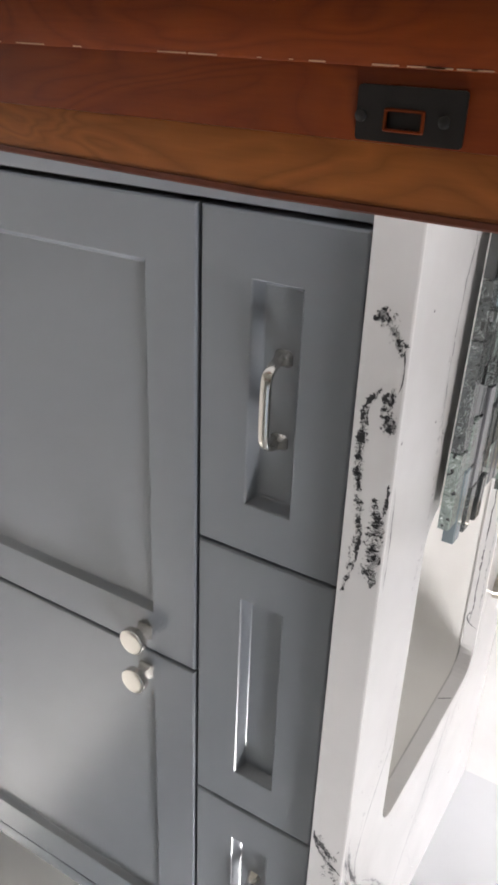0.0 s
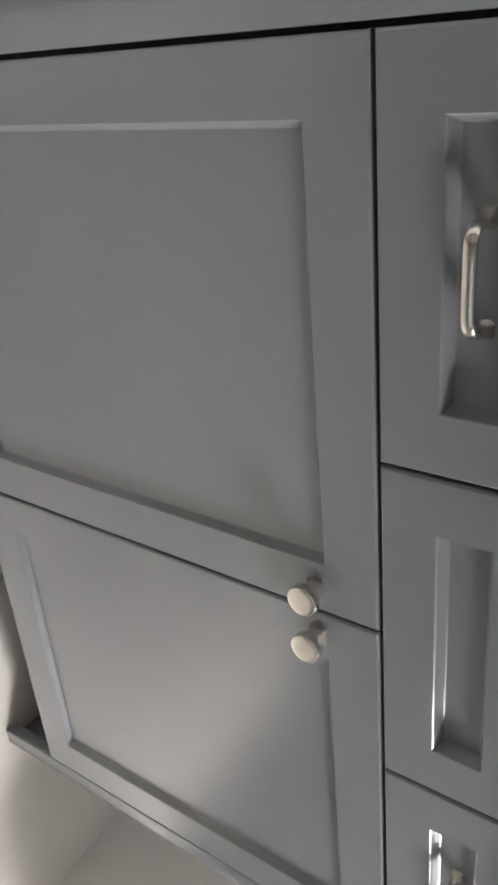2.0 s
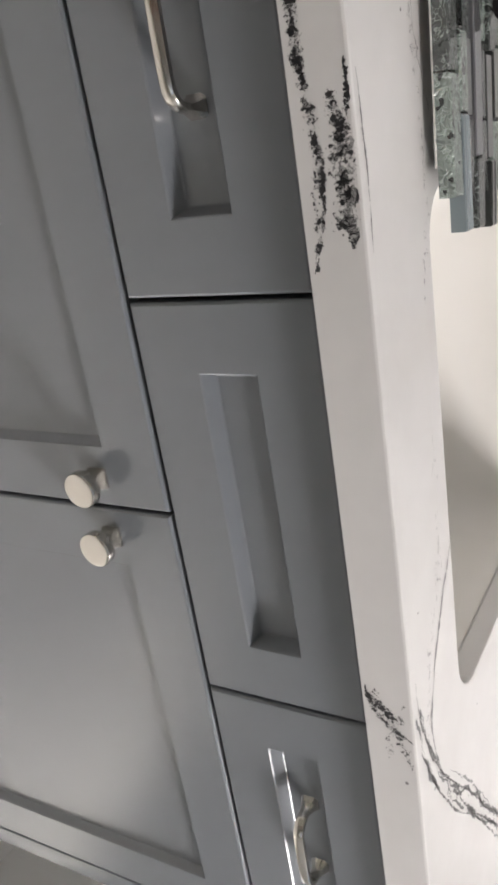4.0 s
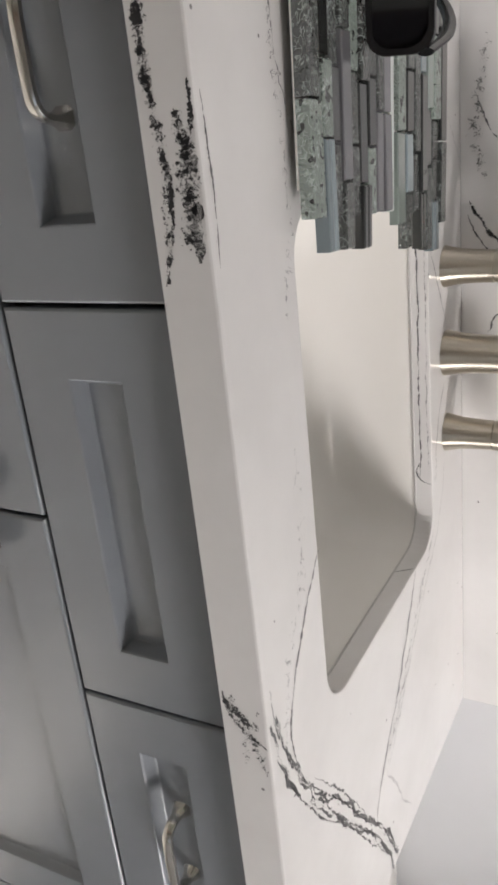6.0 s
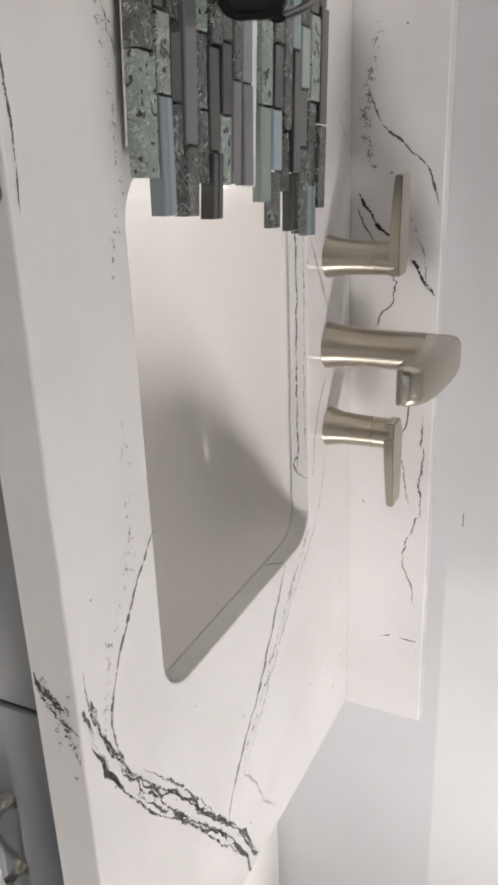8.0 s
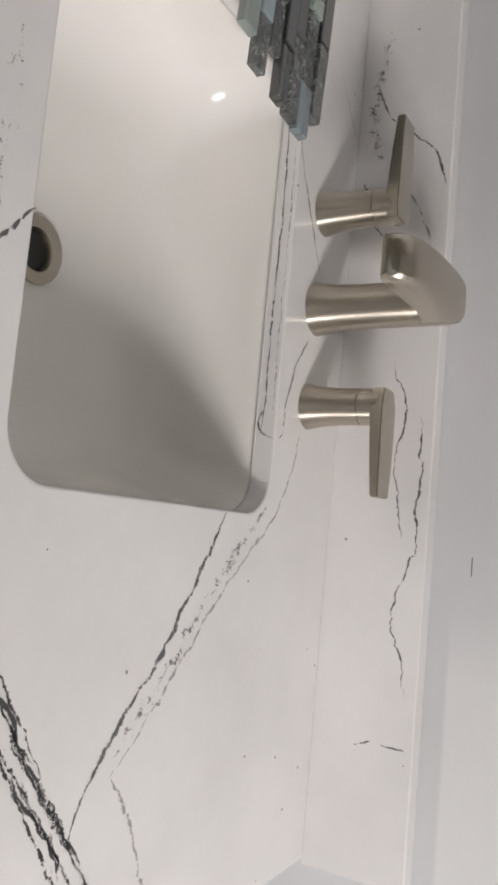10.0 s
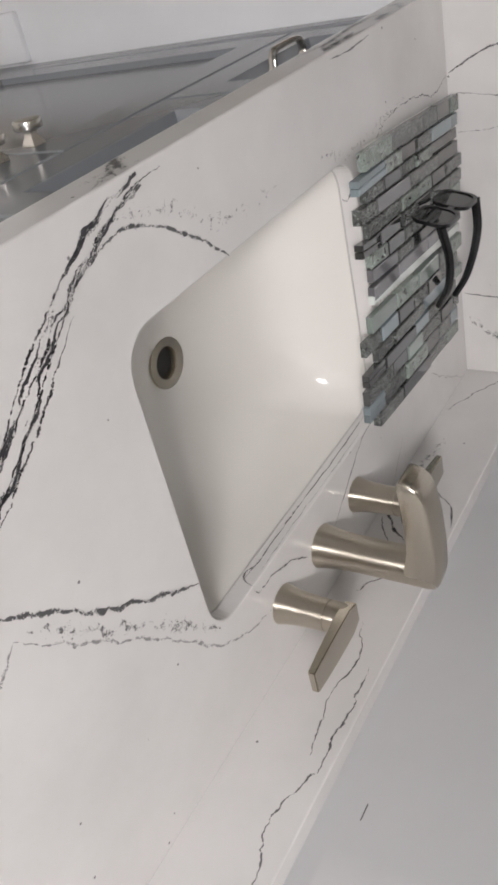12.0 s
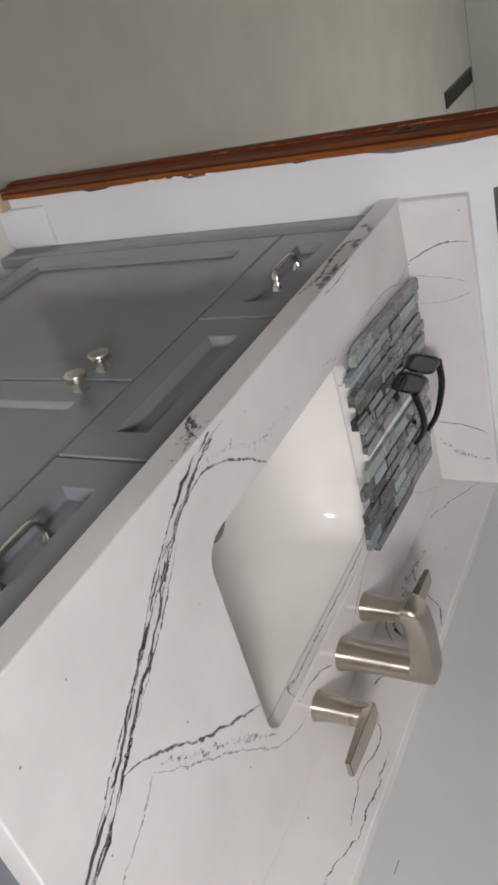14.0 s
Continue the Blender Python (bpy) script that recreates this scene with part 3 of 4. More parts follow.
def counter():
    bm = bmesh.new()
    e = 0.002
    outer = [[(CX0 + g, CY0 + g, z), (CX1 - g, CY0 + g, z), (CX1 - g, CY1, z), (CX0 + g, CY1, z)] for g, z in ((0, ZT - 0.02), (0, ZT - e), (e * 0.3, ZT - e * 0.3), (e, ZT))]
    hole = [rounded(SX0 - g, SX1 + g, SY0 - g, SY1 + g, SR, z) for g, z in ((0.0015, ZT), (0.0004, ZT - 0.0004), (0, ZT - 0.0015), (0, ZT - 0.02))]
    rings = []
    for group in (outer, hole):
        made = [[bm.verts.new(p) for p in r] for r in group]
        n = len(made[0])
        for a, b in zip(made, made[1:]):
            for i in range(n):
                bm.faces.new((a[i], a[(i + 1) % n], b[(i + 1) % n], b[i]))
        rings.append(made)
    for a, b in ((rings[0][-1], rings[1][0]), (rings[0][0], rings[1][-1])):
        edges = []
        for r in (a, b):
            for i in range(len(r)):
                edges.append(bm.edges.get((r[i], r[(i + 1) % len(r)])))
        bmesh.ops.triangle_fill(bm, use_beauty=True, edges=edges)
    # mitred drop edges in front and at the free end
    box(bm, CX0, CX1, CY0, CY0 + 0.02, ZT - 0.0370, ZT - 0.0200)
    box(bm, CX1 - 0.02, CX1, CY0 + 0.0202, CY1, ZT - 0.0370, ZT - 0.0200)
    c = part("countertop", bm, QUARTZ)
    return tagged(c, "white quartz countertop with charcoal veins, sink cut out", "countertop")


def basin():
    b = thing("sink", (0.536, 0.243, 0.72), "glazed white rectangular undermount sink", "sink")
    bm = bmesh.new()
    cx, cy = 0.527, 0.230
    rings = []
    for g, z, r in ((-0.014, ZT - 0.0205, 0.050), (-0.002, ZT - 0.0205, 0.046), (-0.001, ZT - 0.024, 0.046)):
        rings.append(rounded(SX0 + g, SX1 - g, SY0 + g, SY1 - g, r, z, 12))
    # walls that lean in and run into the floor in one sweep
    for i in range(1, 17):
        a = radians(90 * i / 16)
        g = 0.004 * math.sin(a) + 0.082 * (1 - math.cos(a)) ** 1.25
        rings.append(rounded(SX0 + g * 1.12, SX1 - g * 1.12, SY0 + g, SY1 - g, 0.046 + g * 0.35, ZT - 0.024 - 0.112 * math.sin(a) ** 0.95, 12))
    last = rings[-1]
    for f, dz in ((0.8, 0.0022), (0.6, 0.0042), (0.4, 0.0064), (0.19, 0.0085)):
        ring = []
        for x, y, z in last:
            a = math.atan2(y - cy, x - cx)
            q = Vector((cx + (x - cx) * f, cy + (y - cy) * f, z - dz))
            if f < 0.3:
                q = Vector((cx + 0.0262 * math.cos(a), cy + 0.0262 * math.sin(a), z - dz))
            ring.append(tuple(q))
        rings.append(ring)
    under = [[(x + (x - cx) * 0.03, y + (y - cy) * 0.03, z - 0.006) for x, y, z in ring] for ring in reversed(rings)]
    loft(bm, rings + under, False, False)
    part("basin", bm, CERAMIC, b, "", True)
    z = rings[-1][0][2]
    bm = bmesh.new()
    loft(bm, [rounded(SX0 - 0.0004 + g, SX1 + 0.0004 - g, SY0 - 0.0004 + g, SY1 + 0.0004 - g, SR, q, 8) for g, q in ((0, ZT - 0.0190), (0.0012, ZT - 0.0198), (0.0010, ZT - 0.0212), (-0.001, ZT - 0.0216))], False, False)
    part("sealant", bm, SEAL, b, "thin grey bead of sealant")
    d = part("drain", lathe(bmesh.new(), [(0.0250, z - 0.012), (0.0290, z + 0.0012), (0.0284, z + 0.0036), (0.0182, z + 0.0026), (0.0165, z - 0.001), (0.0160, z - 0.03)], (cx, cy, 0), 48), NICKEL, b, "brushed nickel drain ring", True)
    part("drain_hole", lathe(bmesh.new(), [(0.0164, z - 0.0042), (0.0150, z - 0.0038)], (cx, cy, 0), 40), HOLE, d)


def splashes():
    bm = box(bmesh.new(), XL + 0.0005, CX1 + 0.004, YS, YB - 0.0005, ZT - 0.0006, ZT + 0.104, 0.0012, 1)
    back = tagged(part("backsplash", bm, QUARTZ), "low white quartz backsplash with charcoal veins", "backsplash")
    bm = box(bmesh.new(), XL + 0.0008, XL + 0.0208, CY0 + 0.002, YS - 0.0004, ZT - 0.0006, ZT + 0.110, 0.0012, 1)
    side = tagged(part("side_splash", bm, QUARTZ), "low white quartz side splash with grey veins", "backsplash")
    return back, side


TOP = counter()
BACK, SIDE = splashes()
basin()


def on_top(u, v):
    return (u - 0.015 * max(v, 0.0), v + (0.004 if u > 0.5 else 0.0), ZT + 0.0004)


def on_front(u, v):
    return (u, CY0 - 0.0004, v)


def on_back(u, v):
    return (u - 0.009, YS - 0.0004, v)


def on_side(u, v):
    return (XL + 0.0212, u, v)


def stone_veins():
    B, L, F, S, F2 = VEIN_BOLD, VEIN_LINE, VEIN_FAINT, VEIN_SPECK, VEIN_DUST
    # the braided main vein, from the front edge to the free end
    vein(TOP, on_top, [(0.655, -0.0165), (0.695, -0.008), (0.757, 0.020), (0.806, 0.058), (0.852, 0.096), (0.897, 0.128), (0.942, 0.162), (1.003, 0.204), (1.050, 0.226)], 0.028, VEIN_BRAID, 0.003, False)
    vein(TOP, on_top, [(0.640, -0.0165), (0.680, -0.010), (0.745, 0.022), (0.796, 0.060), (0.844, 0.098), (0.891, 0.130), (0.935, 0.163)], 0.0038, B, 0.002)
    vein(TOP, on_top, [(0.680, -0.0165), (0.722, -0.004), (0.772, 0.022), (0.830, 0.062), (0.872, 0.102), (0.912, 0.134), (0.960, 0.172), (1.020, 0.206)], 0.0038, B, 0.002)
    vein(TOP, on_top, [(0.905, 0.140), (0.925, 0.158), (0.948, 0.172)], 0.009, B, 0.003)
    vein(TOP, on_top, [(0.628, -0.0165), (0.668, -0.012), (0.735, 0.014), (0.790, 0.046), (0.846, 0.084), (0.905, 0.122), (0.960, 0.160), (1.010, 0.196)], 0.0042, B, 0.003)
    vein(TOP, on_top, [(0.760, 0.040), (0.812, 0.084), (0.862, 0.118), (0.915, 0.152), (0.985, 0.202), (1.046, 0.236)], 0.0040, B, 0.003)
    # branches to the sink and round it
    vein(TOP, on_top, [(0.755, 0.026), (0.720, 0.012), (0.680, 0.010), (0.640, 0.027), (0.605, 0.050), (0.568, 0.082)], 0.0062, L, 0.002)
    vein(TOP, on_top, [(0.690, 0.000), (0.635, 0.012), (0.580, 0.045), (0.540, 0.060)], 0.034, F2, 0.004)
    vein(TOP, on_top, [(0.948, 0.170), (0.912, 0.186), (0.873, 0.219), (0.832, 0.258), (0.783, 0.292), (0.731, 0.327)], 0.0070, L, 0.003)
    vein(TOP, on_top, [(0.913, 0.210), (0.850, 0.275), (0.790, 0.337), (0.737, 0.402), (0.690, 0.436), (0.642, 0.449)], 0.0065, F, 0.003)
    vein(TOP, on_top, [(0.900, 0.212), (0.840, 0.272), (0.780, 0.330), (0.720, 0.395)], 0.026, S, 0.004)
    vein(TOP, on_top, [(0.913, 0.210), (0.950, 0.238), (0.990, 0.256), (1.030, 0.290)], 0.008, F, 0.004)
    vein(TOP, on_top, [(0.660, 0.404), (0.655, 0.412), (0.641, 0.413), (0.620, 0.416), (0.584, 0.430), (0.557, 0.450)], 0.004, L, 0.002)
    vein(TOP, on_top, [(0.360, 0.402), (0.378, 0.404), (0.399, 0.411), (0.445, 0.439), (0.488, 0.465)], 0.0035, L, 0.002)
    vein(TOP, on_top, [(0.265, 0.475), (0.307, 0.515), (0.330, 0.538)], 0.003, F, 0.002)
    vein(TOP, on_top, [(0.160, 0.450), (0.100, 0.492), (0.028, 0.536)], 0.004, F, 0.003)
    vein(TOP, lambda u, v: (u, SY1 - 0.0005, v), [(0.655, 0.869), (0.650, 0.857), (0.640, 0.852), (0.628, 0.856)], 0.003, L, 0.001)
    vein(TOP, lambda u, v: (u, SY1 - 0.0005, v), [(0.345, 0.8565), (0.430, 0.8585), (0.530, 0.8570), (0.610, 0.8575), (0.650, 0.8560)], 0.0028, L, 0.001)
    vein(TOP, lambda u, v: (u, SY1 - 0.0005, v), [(0.380, 0.8660), (0.470, 0.8665), (0.560, 0.8655), (0.630, 0.8665)], 0.0022, F, 0.001)
    vein(TOP, lambda u, v: (SX1 - 0.0005, u, v), [(0.330, 0.869), (0.322, 0.858), (0.318, 0.852)], 0.003, L, 0.001)
    vein(TOP, lambda u, v: (SX0 + 0.0005, u, v), [(0.122, 0.8688), (0.130, 0.862), (0.136, 0.858), (0.134, 0.852)], 0.0035, B, 0.001)
    # left of the sink
    vein(TOP, on_top, [(0.002, 0.082), (0.048, 0.094), (0.110, 0.080), (0.160, 0.076), (0.221, 0.081), (0.262, 0.099)], 0.003, L, 0.003)
    vein(TOP, on_top, [(0.150, 0.070), (0.235, 0.078), (0.310, 0.082), (0.380, 0.062)], 0.03, F2, 0.004)
    vein(TOP, on_top, [(0.470, 0.060), (0.540, 0.055), (0.600, 0.040)], 0.03, F2, 0.004)
    # thick broken clusters on the front edge
    vein(TOP, on_front, [(0.098, 0.840), (0.099, 0.849), (0.106, 0.858), (0.120, 0.861)], 0.012, B, 0.003)
    vein(TOP, on_front, [(0.116, 0.866), (0.132, 0.8675), (0.150, 0.865)], 0.003, L, 0.001)
    vein(TOP, on_front, [(0.146, 0.862), (0.160, 0.861), (0.182, 0.865)], 0.012, B, 0.002)
    vein(TOP, on_front, [(0.146, 0.855), (0.158, 0.845), (0.174, 0.8405), (0.205, 0.840), (0.236, 0.843), (0.250, 0.846)], 0.0115, B, 0.002)
    vein(TOP, on_front, [(0.224, 0.867), (0.240, 0.867), (0.254, 0.864)], 0.007, B, 0.001)
    vein(TOP, on_front, [(0.242, 0.858), (0.266, 0.8605), (0.292, 0.861), (0.318, 0.864)], 0.0165, B, 0.002)
    vein(TOP, on_front, [(0.258, 0.847), (0.287, 0.8475), (0.307, 0.845), (0.320, 0.840), (0.335, 0.836)], 0.0075, B, 0.002)
    vein(TOP, on_top, [(0.230, -0.0160), (0.262, -0.0140), (0.290, -0.0130), (0.326, -0.0155)], 0.0034, L, 0.001)
    vein(TOP, on_front, [(0.630, 0.836), (0.650, 0.842), (0.666, 0.854), (0.676, 0.868)], 0.007, B, 0.003)
    vein(TOP, on_front, [(0.640, 0.866), (0.660, 0.856), (0.694, 0.848)], 0.014, S, 0.003)
    # loose grains round the clusters
    vein(TOP, on_front, [(0.094, 0.842), (0.098, 0.852), (0.110, 0.860), (0.126, 0.862)], 0.020, VEIN_GRAIN, 0.004)
    vein(TOP, on_front, [(0.142, 0.860), (0.162, 0.856), (0.186, 0.860)], 0.018, VEIN_GRAIN, 0.004)
    vein(TOP, on_front, [(0.150, 0.850), (0.176, 0.843), (0.210, 0.842), (0.252, 0.845), (0.300, 0.843), (0.334, 0.840)], 0.014, VEIN_GRAIN, 0.003)
    vein(TOP, on_front, [(0.236, 0.857), (0.268, 0.859), (0.296, 0.858), (0.322, 0.861)], 0.020, VEIN_GRAIN, 0.003)
    vein(TOP, on_front, [(0.632, 0.842), (0.655, 0.850), (0.682, 0.860), (0.700, 0.866)], 0.018, VEIN_GRAIN, 0.004)
    # backsplash
    vein(BACK, on_back, [(0.255, 0.886), (0.296, 0.904), (0.320, 0.931), (0.344, 0.956), (0.383, 0.970)], 0.004, L, 0.002)
    vein(BACK, on_back, [(0.369, 0.880), (0.402, 0.900), (0.421, 0.924)], 0.007, B, 0.002)
    vein(BACK, on_back, [(0.385, 0.877), (0.410, 0.889), (0.430, 0.905)], 0.0035, L, 0.002)
    vein(BACK, on_back, [(0.432, 0.938), (0.458, 0.954), (0.481, 0.969)], 0.006, B, 0.002)
    vein(BACK, on_back, [(0.450, 0.916), (0.476, 0.926), (0.504, 0.910), (0.521, 0.902)], 0.004, L, 0.006)
    vein(BACK, on_back, [(0.365, 0.920), (0.420, 0.950), (0.470, 0.962)], 0.004, F, 0.003)
    vein(BACK, on_back, [(0.563, 0.926), (0.618, 0.944), (0.667, 0.936), (0.705, 0.941), (0.740, 0.947)], 0.0034, L, 0.004)
    vein(BACK, on_back, [(0.621, 0.960), (0.673, 0.964), (0.712, 0.960), (0.747, 0.964), (0.780, 0.952), (0.822, 0.944), (0.855, 0.955), (0.889, 0.962)], 0.0036, L, 0.004)
    vein(BACK, on_back, [(0.942, 0.915), (0.937, 0.932)], 0.003, L, 0.002)
    vein(BACK, on_back, [(0.938, 0.942), (0.940, 0.966)], 0.003, L, 0.002)
    vein(BACK, on_back, [(0.128, 0.876), (0.074, 0.904), (0.030, 0.930), (0.002, 0.945)], 0.004, L, 0.003)
    vein(BACK, on_back, [(0.200, 0.900), (0.290, 0.885), (0.350, 0.900)], 0.03, S, 0.004)
    # side splash
    vein(SIDE, on_side, [(0.082, 0.872), (0.062, 0.909), (0.053, 0.939), (0.054, 0.976)], 0.004, L, 0.002)
    vein(SIDE, on_side, [(0.105, 0.874), (0.112, 0.925), (0.121, 0.965)], 0.0028, F, 0.002)
    vein(SIDE, on_side, [(0.160, 0.878), (0.155, 0.930), (0.140, 0.974)], 0.0028, F, 0.002)
    vein(SIDE, on_side, [(0.399, 0.874), (0.405, 0.924), (0.422, 0.974)], 0.004, L, 0.003)
    vein(SIDE, on_side, [(0.440, 0.880), (0.470, 0.920), (0.480, 0.970)], 0.03, S, 0.003)


stone_veins()


# ---- faucet ----
def faucet():
    y = 0.466
    f = thing("faucet", (0.5175, y, ZT), "brushed nickel widespread faucet with two lever handles", "faucet")
    flare = [(0.0225, 0.0), (0.0222, 0.002), (0.0205, 0.009), (0.0190, 0.018), (0.0180, 0.030), (0.0175, 0.042)]
    for x, s in ((0.420, -1), (0.614, 1)):
        h = part("handle", lathe(bmesh.new(), [(r, ZT + z + 0.0003) for r, z in flare + [(0.0173, 0.0545)]], (x, y, 0), 56), TURNED, f, "", True)
        part("cap", lathe(bmesh.new(), [(0.0160, ZT + 0.0546), (0.0160, ZT + 0.0556), (0.0173, ZT + 0.0562), (0.0173, ZT + 0.074), (0.0160, ZT + 0.0785), (0.012, ZT + 0.0795)], (x, y, 0), 56), TURNED, h, "", True)
        bm = bmesh.new()
        rings = []
        for d, w, z0, z1 in ((-0.0165, 0.0120, 0.070, 0.0815), (0.0, 0.0174, 0.0695, 0.0822), (0.030, 0.0172, 0.0712, 0.0824), (0.060, 0.0160, 0.0728, 0.0824), (0.084, 0.0138, 0.0742, 0.0822)):
            rings.append([(x + s * d, y - w, ZT + z0), (x + s * d, y + w, ZT + z0), (x + s * d, y + w, ZT + z1), (x + s * d, y - w, ZT + z1)])
        loft(bm, rings)
        bmesh.ops.bevel(bm, geom=list(bm.edges), offset=0.0012, segments=2, affect="EDGES")
        part("lever", bm, NICKEL, h, "", True)
    x = 0.5175
    spout = part("spout", lathe(bmesh.new(), [(0.0262, ZT + 0.0003), (0.0258, ZT + 0.003), (0.0240, ZT + 0.012), (0.0224, ZT + 0.026), (0.0214, ZT + 0.045), (0.0212, ZT + 0.065), (0.0212, ZT + 0.132), (0.0200, ZT + 0.139), (0.0150, ZT + 0.1425)], (x, y, 0), 64), TURNED, f, "", True)
    bm = bmesh.new()
    rings = []
    for d, w, z0, z1 in ((-0.014, 0.0150, 0.106, 0.1425), (0.000, 0.0209, 0.106, 0.146), (0.020, 0.0212, 0.112, 0.147), (0.040, 0.0213, 0.1155, 0.147), (0.075, 0.0212, 0.1160, 0.1455), (0.104, 0.0207, 0.1140, 0.142), (0.117, 0.0202, 0.1128, 0.1375), (0.125, 0.0190, 0.1128, 0.1315), (0.1285, 0.0170, 0.1140, 0.1245)):
        rings.append([(x + a * w, y - d, ZT + b) for a, b in ((-1, z0), (1, z0), (1, z1 - 0.008), (0.86, z1 - 0.002), (0.6, z1), (-0.6, z1), (-0.86, z1 - 0.002), (-1, z1 - 0.008))])
    loft(bm, rings)
    bmesh.ops.bevel(bm, geom=list(bm.edges), offset=0.0012, segments=2, affect="EDGES", clamp_overlap=True)
    part("arm", bm, NICKEL, spout, "", True)
    block("water_outlet", x - 0.013, x + 0.013, y - 0.116, y - 0.070, ZT + 0.1105, ZT + 0.1160, HOLE, spout, 0.001, "dark water outlet")


faucet()


# ---- loose things on the counter ----
def tube(bm, pts, r0, r1, flat=1.0, steps=10):
    """A bar along a smooth 3D line, tapering from r0 to r1; flat: its thickness across."""
    p = [Vector(q) for q in pts]
    p = [2 * p[0] - p[1]] + p + [2 * p[-1] - p[-2]]
    line = []
    for a, b, c, d in zip(p, p[1:], p[2:], p[3:]):
        for i in range(6):
            t = i / 6
            line.append(0.5 * (2 * b + (c - a) * t + (2 * a - 5 * b + 4 * c - d) * t * t + (3 * b - a - 3 * c + d) * t ** 3))
    line.append(p[-2])
    rings = []
    for i, q in enumerate(line):
        t = (line[min(i + 1, len(line) - 1)] - line[max(i - 1, 0)]).normalized()
        side = t.cross(Vector((0, 0, 1)))
        side = side.normalized() if side.length > 1e-3 else Vector((1, 0, 0))
        up = side.cross(t)
        r = r0 + (r1 - r0) * i / (len(line) - 1)
        rings.append([q + side * (r * flat * math.cos(2 * math.pi * k / steps)) + up * (r * math.sin(2 * math.pi * k / steps)) for k in range(steps)])
    return loft(bm, rings)


def mosaic():
    m = thing("mosaic_tile_sheet", (0.17, 0.27, ZT), "loose sheet of mixed glass strip mosaic over the sink edge", "tile sheet")
    base_kinds = [glass_tile_material("smoke_glass", (0.035, 0.037, 0.036), 0.08), glass_tile_material("pale_green_glass", (0.27, 0.32, 0.295), 0.10), glass_tile_material("blue_grey_glass", (0.22, 0.27, 0.29), 0.1),
             glass_tile_material("crackle_green", (0.25, 0.295, 0.265), 0.12, 0.4), glass_tile_material("crackle_dark", (0.085, 0.092, 0.088), 0.12, 0.35), glass_tile_material("stone_grey", (0.20, 0.195, 0.20), 0.3)]
    pale = glass_tile_material("white_glass", (0.62, 0.66, 0.63), 0.12)
    lilac = glass_tile_material("lilac_grey_glass", (0.20, 0.198, 0.21), 0.14)
    kind = dict(zip("kgbcdsLw", base_kinds + [lilac, pale]))
    # one word a row from the front: its tiles from the sink back, k smoke, g green, b blue, c pale crackle, d dark crackle, s stone, L lilac, w white
    rows = "cddkc bckdb dkdck dLdkd ddckd kkdkd ckdkc LdkdL LLLkd w gcgdc dbkdk ddbcd kkbdk dkgdk bdckd dkdck".split()
    wide = [0.0205, 0.0165, 0.0145, 0.0175, 0.0165, 0.0165, 0.0165, 0.0150, 0.0170, 0.0110, 0.0210, 0.0185, 0.0165, 0.0165, 0.0185, 0.0210, 0.0190]
    ends = [0.319, 0.343, 0.321, 0.344, 0.322, 0.347, 0.323, 0.322, 0.323, 0.324, 0.336, 0.358, 0.328, 0.362, 0.365, 0.368, 0.343]
    rng = random.Random(11)
    z0, z1 = ZT + 0.0088, ZT + 0.0185
    turn = Matrix.Translation((0.337, 0.239, 0)) @ Matrix.Rotation(radians(-4.5), 4, "Z") @ Matrix.Translation((-0.33, -0.26, 0))
    y = 0.1000
    for word, w, end in zip(rows, wide, ends):
        w *= 0.955
        x1, n = end, 0
        first = rng.uniform(0.010, 0.030) + 0.16 * max(0.0, y - 0.22)
        while x1 > first + 0.014:
            size = 0.33 if word == "w" else rng.choice((0.048, 0.048, 0.070, 0.098)) if n else rng.choice((0.046, 0.049, 0.074))
            x0 = max(x1 - size, first)
            if x0 - first < 0.022:
                x0 = first
            skew = rng.uniform(-0.012, 0.012) if n else rng.uniform(-0.05, 0.05)
            lift = rng.uniform(-0.0020, 0.0016)
            halves = ((0.0, 0.47), (0.53, 1.0)) if n == 0 and word[0] in "bk" else ((0.0, 1.0),)
            for h0, h1 in halves:
                a, b, e = y + w * h0, y + w * h1, 0.0010
                rings = []
                for g, z in ((0, z0), (0, z1 + lift - e), (e, z1 + lift)):
                    rings.append([turn @ Vector(q) for q in ((x0 + g, a + g, z), (x1 - g, a + g + skew * (x1 - x0), z), (x1 - g, b - g + skew * (x1 - x0), z), (x0 + g, b - g, z))])
                part("tile", loft(bmesh.new(), rings), kind[word[n % len(word)]], m)
            x1 = x0 - 0.0014
            n += 1
        y += w + 0.0028
    bm = bmesh.new()
    for i in range(37):
        q = 0.10 + i * 0.0088
        box(bm, 0.05, 0.300, q, q + 0.0012, ZT + 0.0077, ZT + 0.0087)
    for i in range(24):
        q = 0.05 + i * 0.0106
        box(bm, q, q + 0.0012, 0.10, 0.420, ZT + 0.0077, ZT + 0.0087)
    bm.transform(turn)
    part("mesh_backing", bm, PLASTER, m, "white backing net")
    bm = box(bmesh.new(), 0.070, 0.284, 0.130, 0.400, ZT + 0.0005, ZT + 0.0076)
    bm.transform(turn)
    part("backing_board", bm, SEAL, m, "grey board under the sheet")


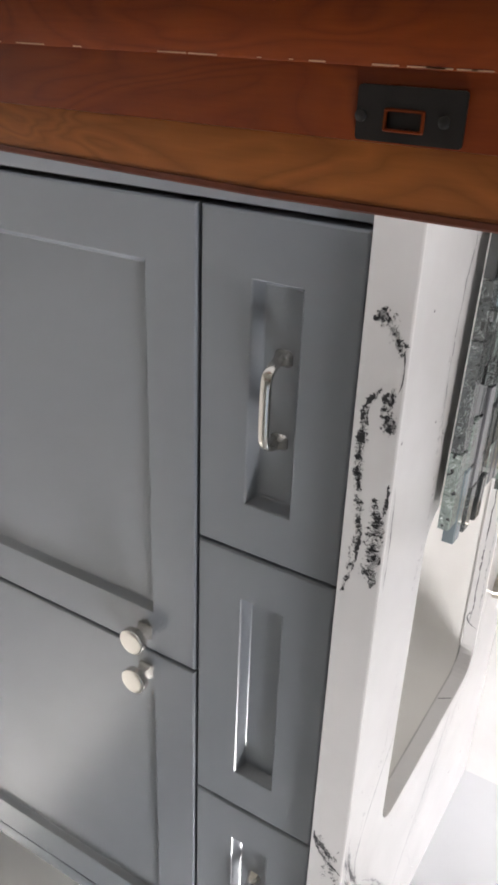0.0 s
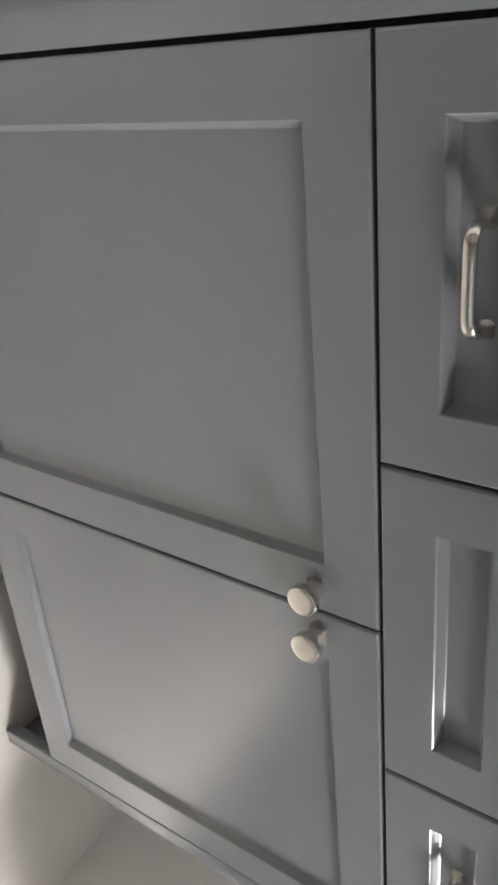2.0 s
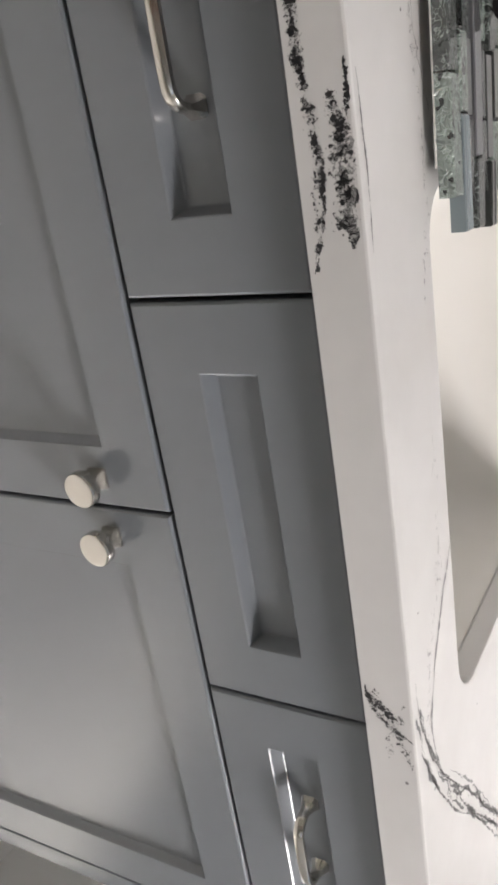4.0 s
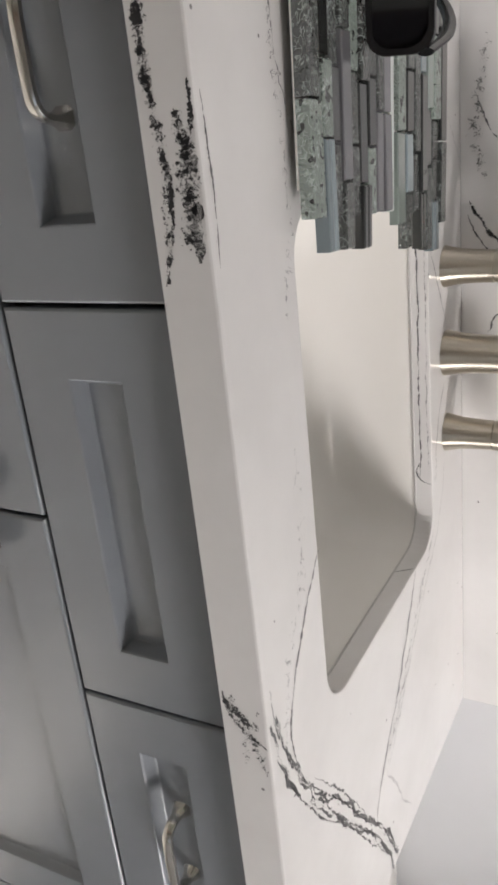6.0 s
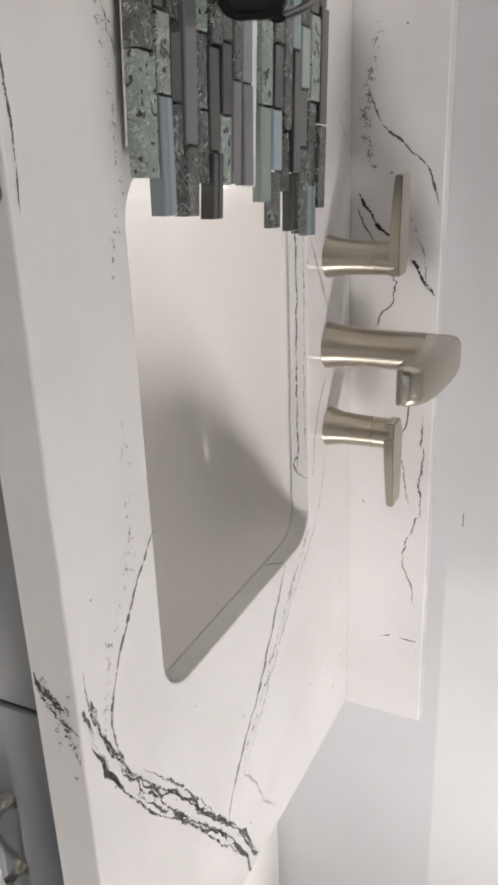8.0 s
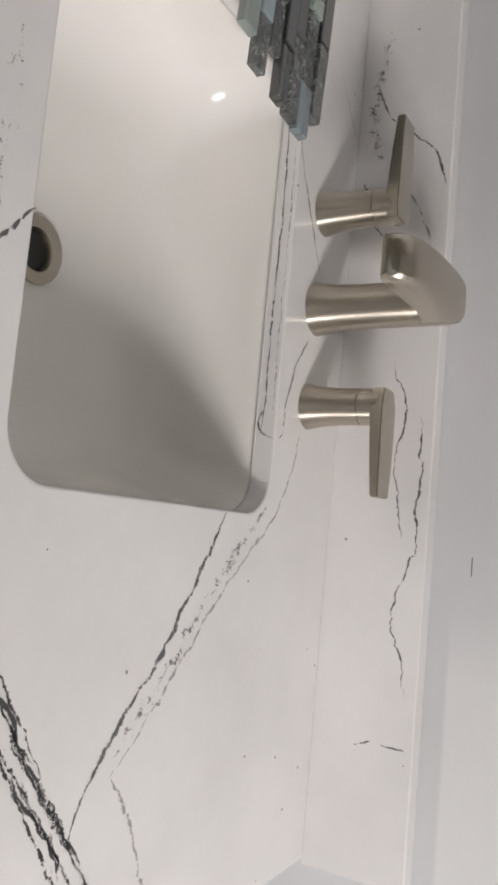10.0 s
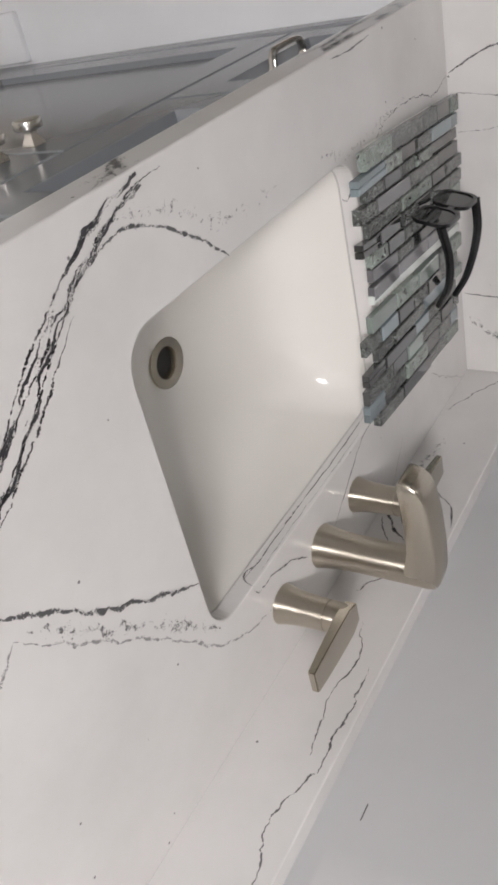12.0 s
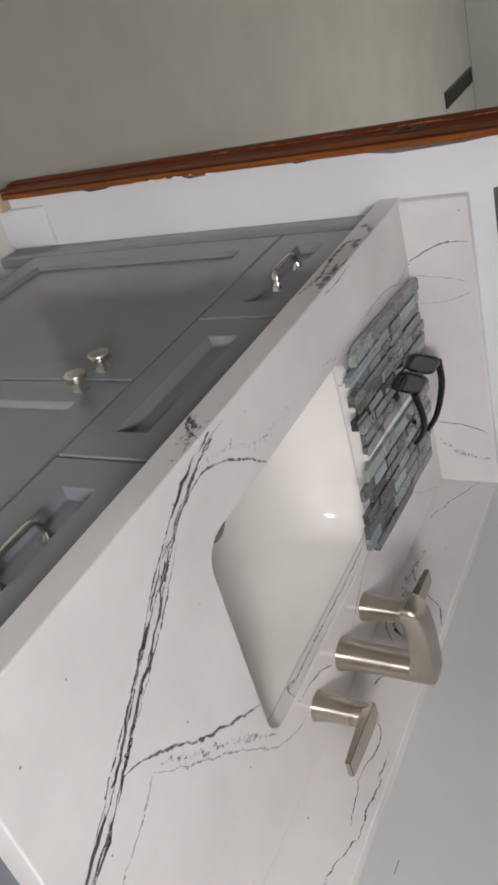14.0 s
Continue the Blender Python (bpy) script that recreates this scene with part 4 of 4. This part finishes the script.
def sunglasses():
    g = thing("sunglasses", (0.15, 0.27, 0.88), "black plastic sunglasses resting on the glass mosaic", "sunglasses")
    z0 = ZT + 0.0190
    hh = 0.047
    # the front runs along the sheet and leans back; u: along it, h: height
    a, b = Vector((0.220, 0.192, z0)), Vector((0.084, 0.203, z0))
    along = (b - a).normalized()
    back = Vector((0, 0, 1)).cross(along).normalized() * -1
    if back.y < 0:
        back = -back

    def at(u, h, d=0.0):
        return a + along * u + Vector((0, 0, h)) + back * (d + h * 0.24)

    mid = (b - a).length / 2
    front = bmesh.new()
    for s in (-1, 1):
        c = mid + s * 0.035
        rings = []
        for g_in, d in ((0.0, 0.0), (0.0, 0.0045), (0.0042, 0.0045), (0.0042, 0.0), (0.0, 0.0)):
            rings.append([at(u, h, d) for u, h, _ in rounded(c - 0.030 + g_in, c + 0.030 - g_in, g_in, hh - g_in, 0.015, 0, 6)])
        loft(front, rings, False, False)
    loft(front, [[at(mid + u, h, d) for u, h in ((-0.007, 0.026), (0.007, 0.026), (0.007, 0.034), (-0.007, 0.034))] for d in (0.0005, 0.004)])
    f = part("frame_front", front, BLACK, g, "", True)
    for s in (-1, 1):
        c = mid + s * 0.035
        bm = bmesh.new()
        loft(bm, [[at(u, h, d) for u, h, _ in rounded(c - 0.0262, c + 0.0262, 0.0038, hh - 0.0038, 0.012, 0, 6)] for d in (0.0015, 0.0032)])
        part("lens", bm, LENS, f, "dark smoked lens")
    p, q = at(0.004, 0.040, 0.004), at(2 * mid - 0.004, 0.040, 0.004)
    for hinge, way in ((p, ((-0.012, 0.045, 0.003), (-0.030, 0.090, -0.008), (-0.060, 0.135, -0.0355))), (q, ((0.004, 0.045, 0.002), (0.010, 0.100, -0.012), (0.004, 0.140, -0.0355)))):
        part("temple", tube(bmesh.new(), [hinge] + [hinge + Vector(v) for v in way], 0.0065, 0.0045, 0.45), BLACK, g, "", True)


mosaic()
sunglasses()


# ---- toilet beside the vanity ----
def toilet():
    t = thing("toilet", (1.50, 0.2, 0), "white ceramic toilet beside the vanity", "toilet")
    bm = bmesh.new()
    rings = []
    for z, hw, y0, y1 in ((0.0, 0.115, -0.08, 0.40), (0.03, 0.11, -0.07, 0.40), (0.14, 0.105, -0.06, 0.40), (0.24, 0.14, -0.12, 0.40), (0.33, 0.175, -0.17, 0.40), (0.385, 0.185, -0.185, 0.40), (0.395, 0.18, -0.18, 0.40)):
        ring = []
        for i in range(40):
            a = 2 * math.pi * i / 40
            c, s = math.cos(a), math.sin(a)
            k = 2.0 if s < 0 else 3.2
            px = abs(c) ** (2 / k) * (1 if c > 0 else -1)
            py = abs(s) ** (2 / k) * (1 if s > 0 else -1)
            ring.append((1.50 + hw * px, (y0 + y1) / 2 + (y1 - y0) / 2 * py, z))
        rings.append(ring)
    loft(bm, rings)
    part("bowl", bm, CERAMIC, t, "", True)
    bm = bmesh.new()
    loft(bm, [rounded(1.50 - 0.185 + g, 1.50 + 0.185 - g, -0.19 + g, 0.27 - g, 0.15, z, 10) for g, z in ((0.0, 0.397), (0.0, 0.412), (0.004, 0.416))])
    part("seat", bm, WHITE, t, "", True)
    bm = bmesh.new()
    loft(bm, [rounded(1.50 - 0.183 + g, 1.50 + 0.183 - g, -0.188 + g, 0.268 - g, 0.15, z, 10) for g, z in ((0.0, 0.4175), (0.0, 0.430), (0.006, 0.436))])
    part("lid", bm, WHITE, t, "", True)
    block("tank", 1.50 - 0.20, 1.50 + 0.20, 0.345, 0.545, 0.397, 0.72, CERAMIC, t, 0.02)
    block("tank_lid", 1.50 - 0.21, 1.50 + 0.21, 0.335, 0.550, 0.7205, 0.755, CERAMIC, t, 0.012)


toilet()
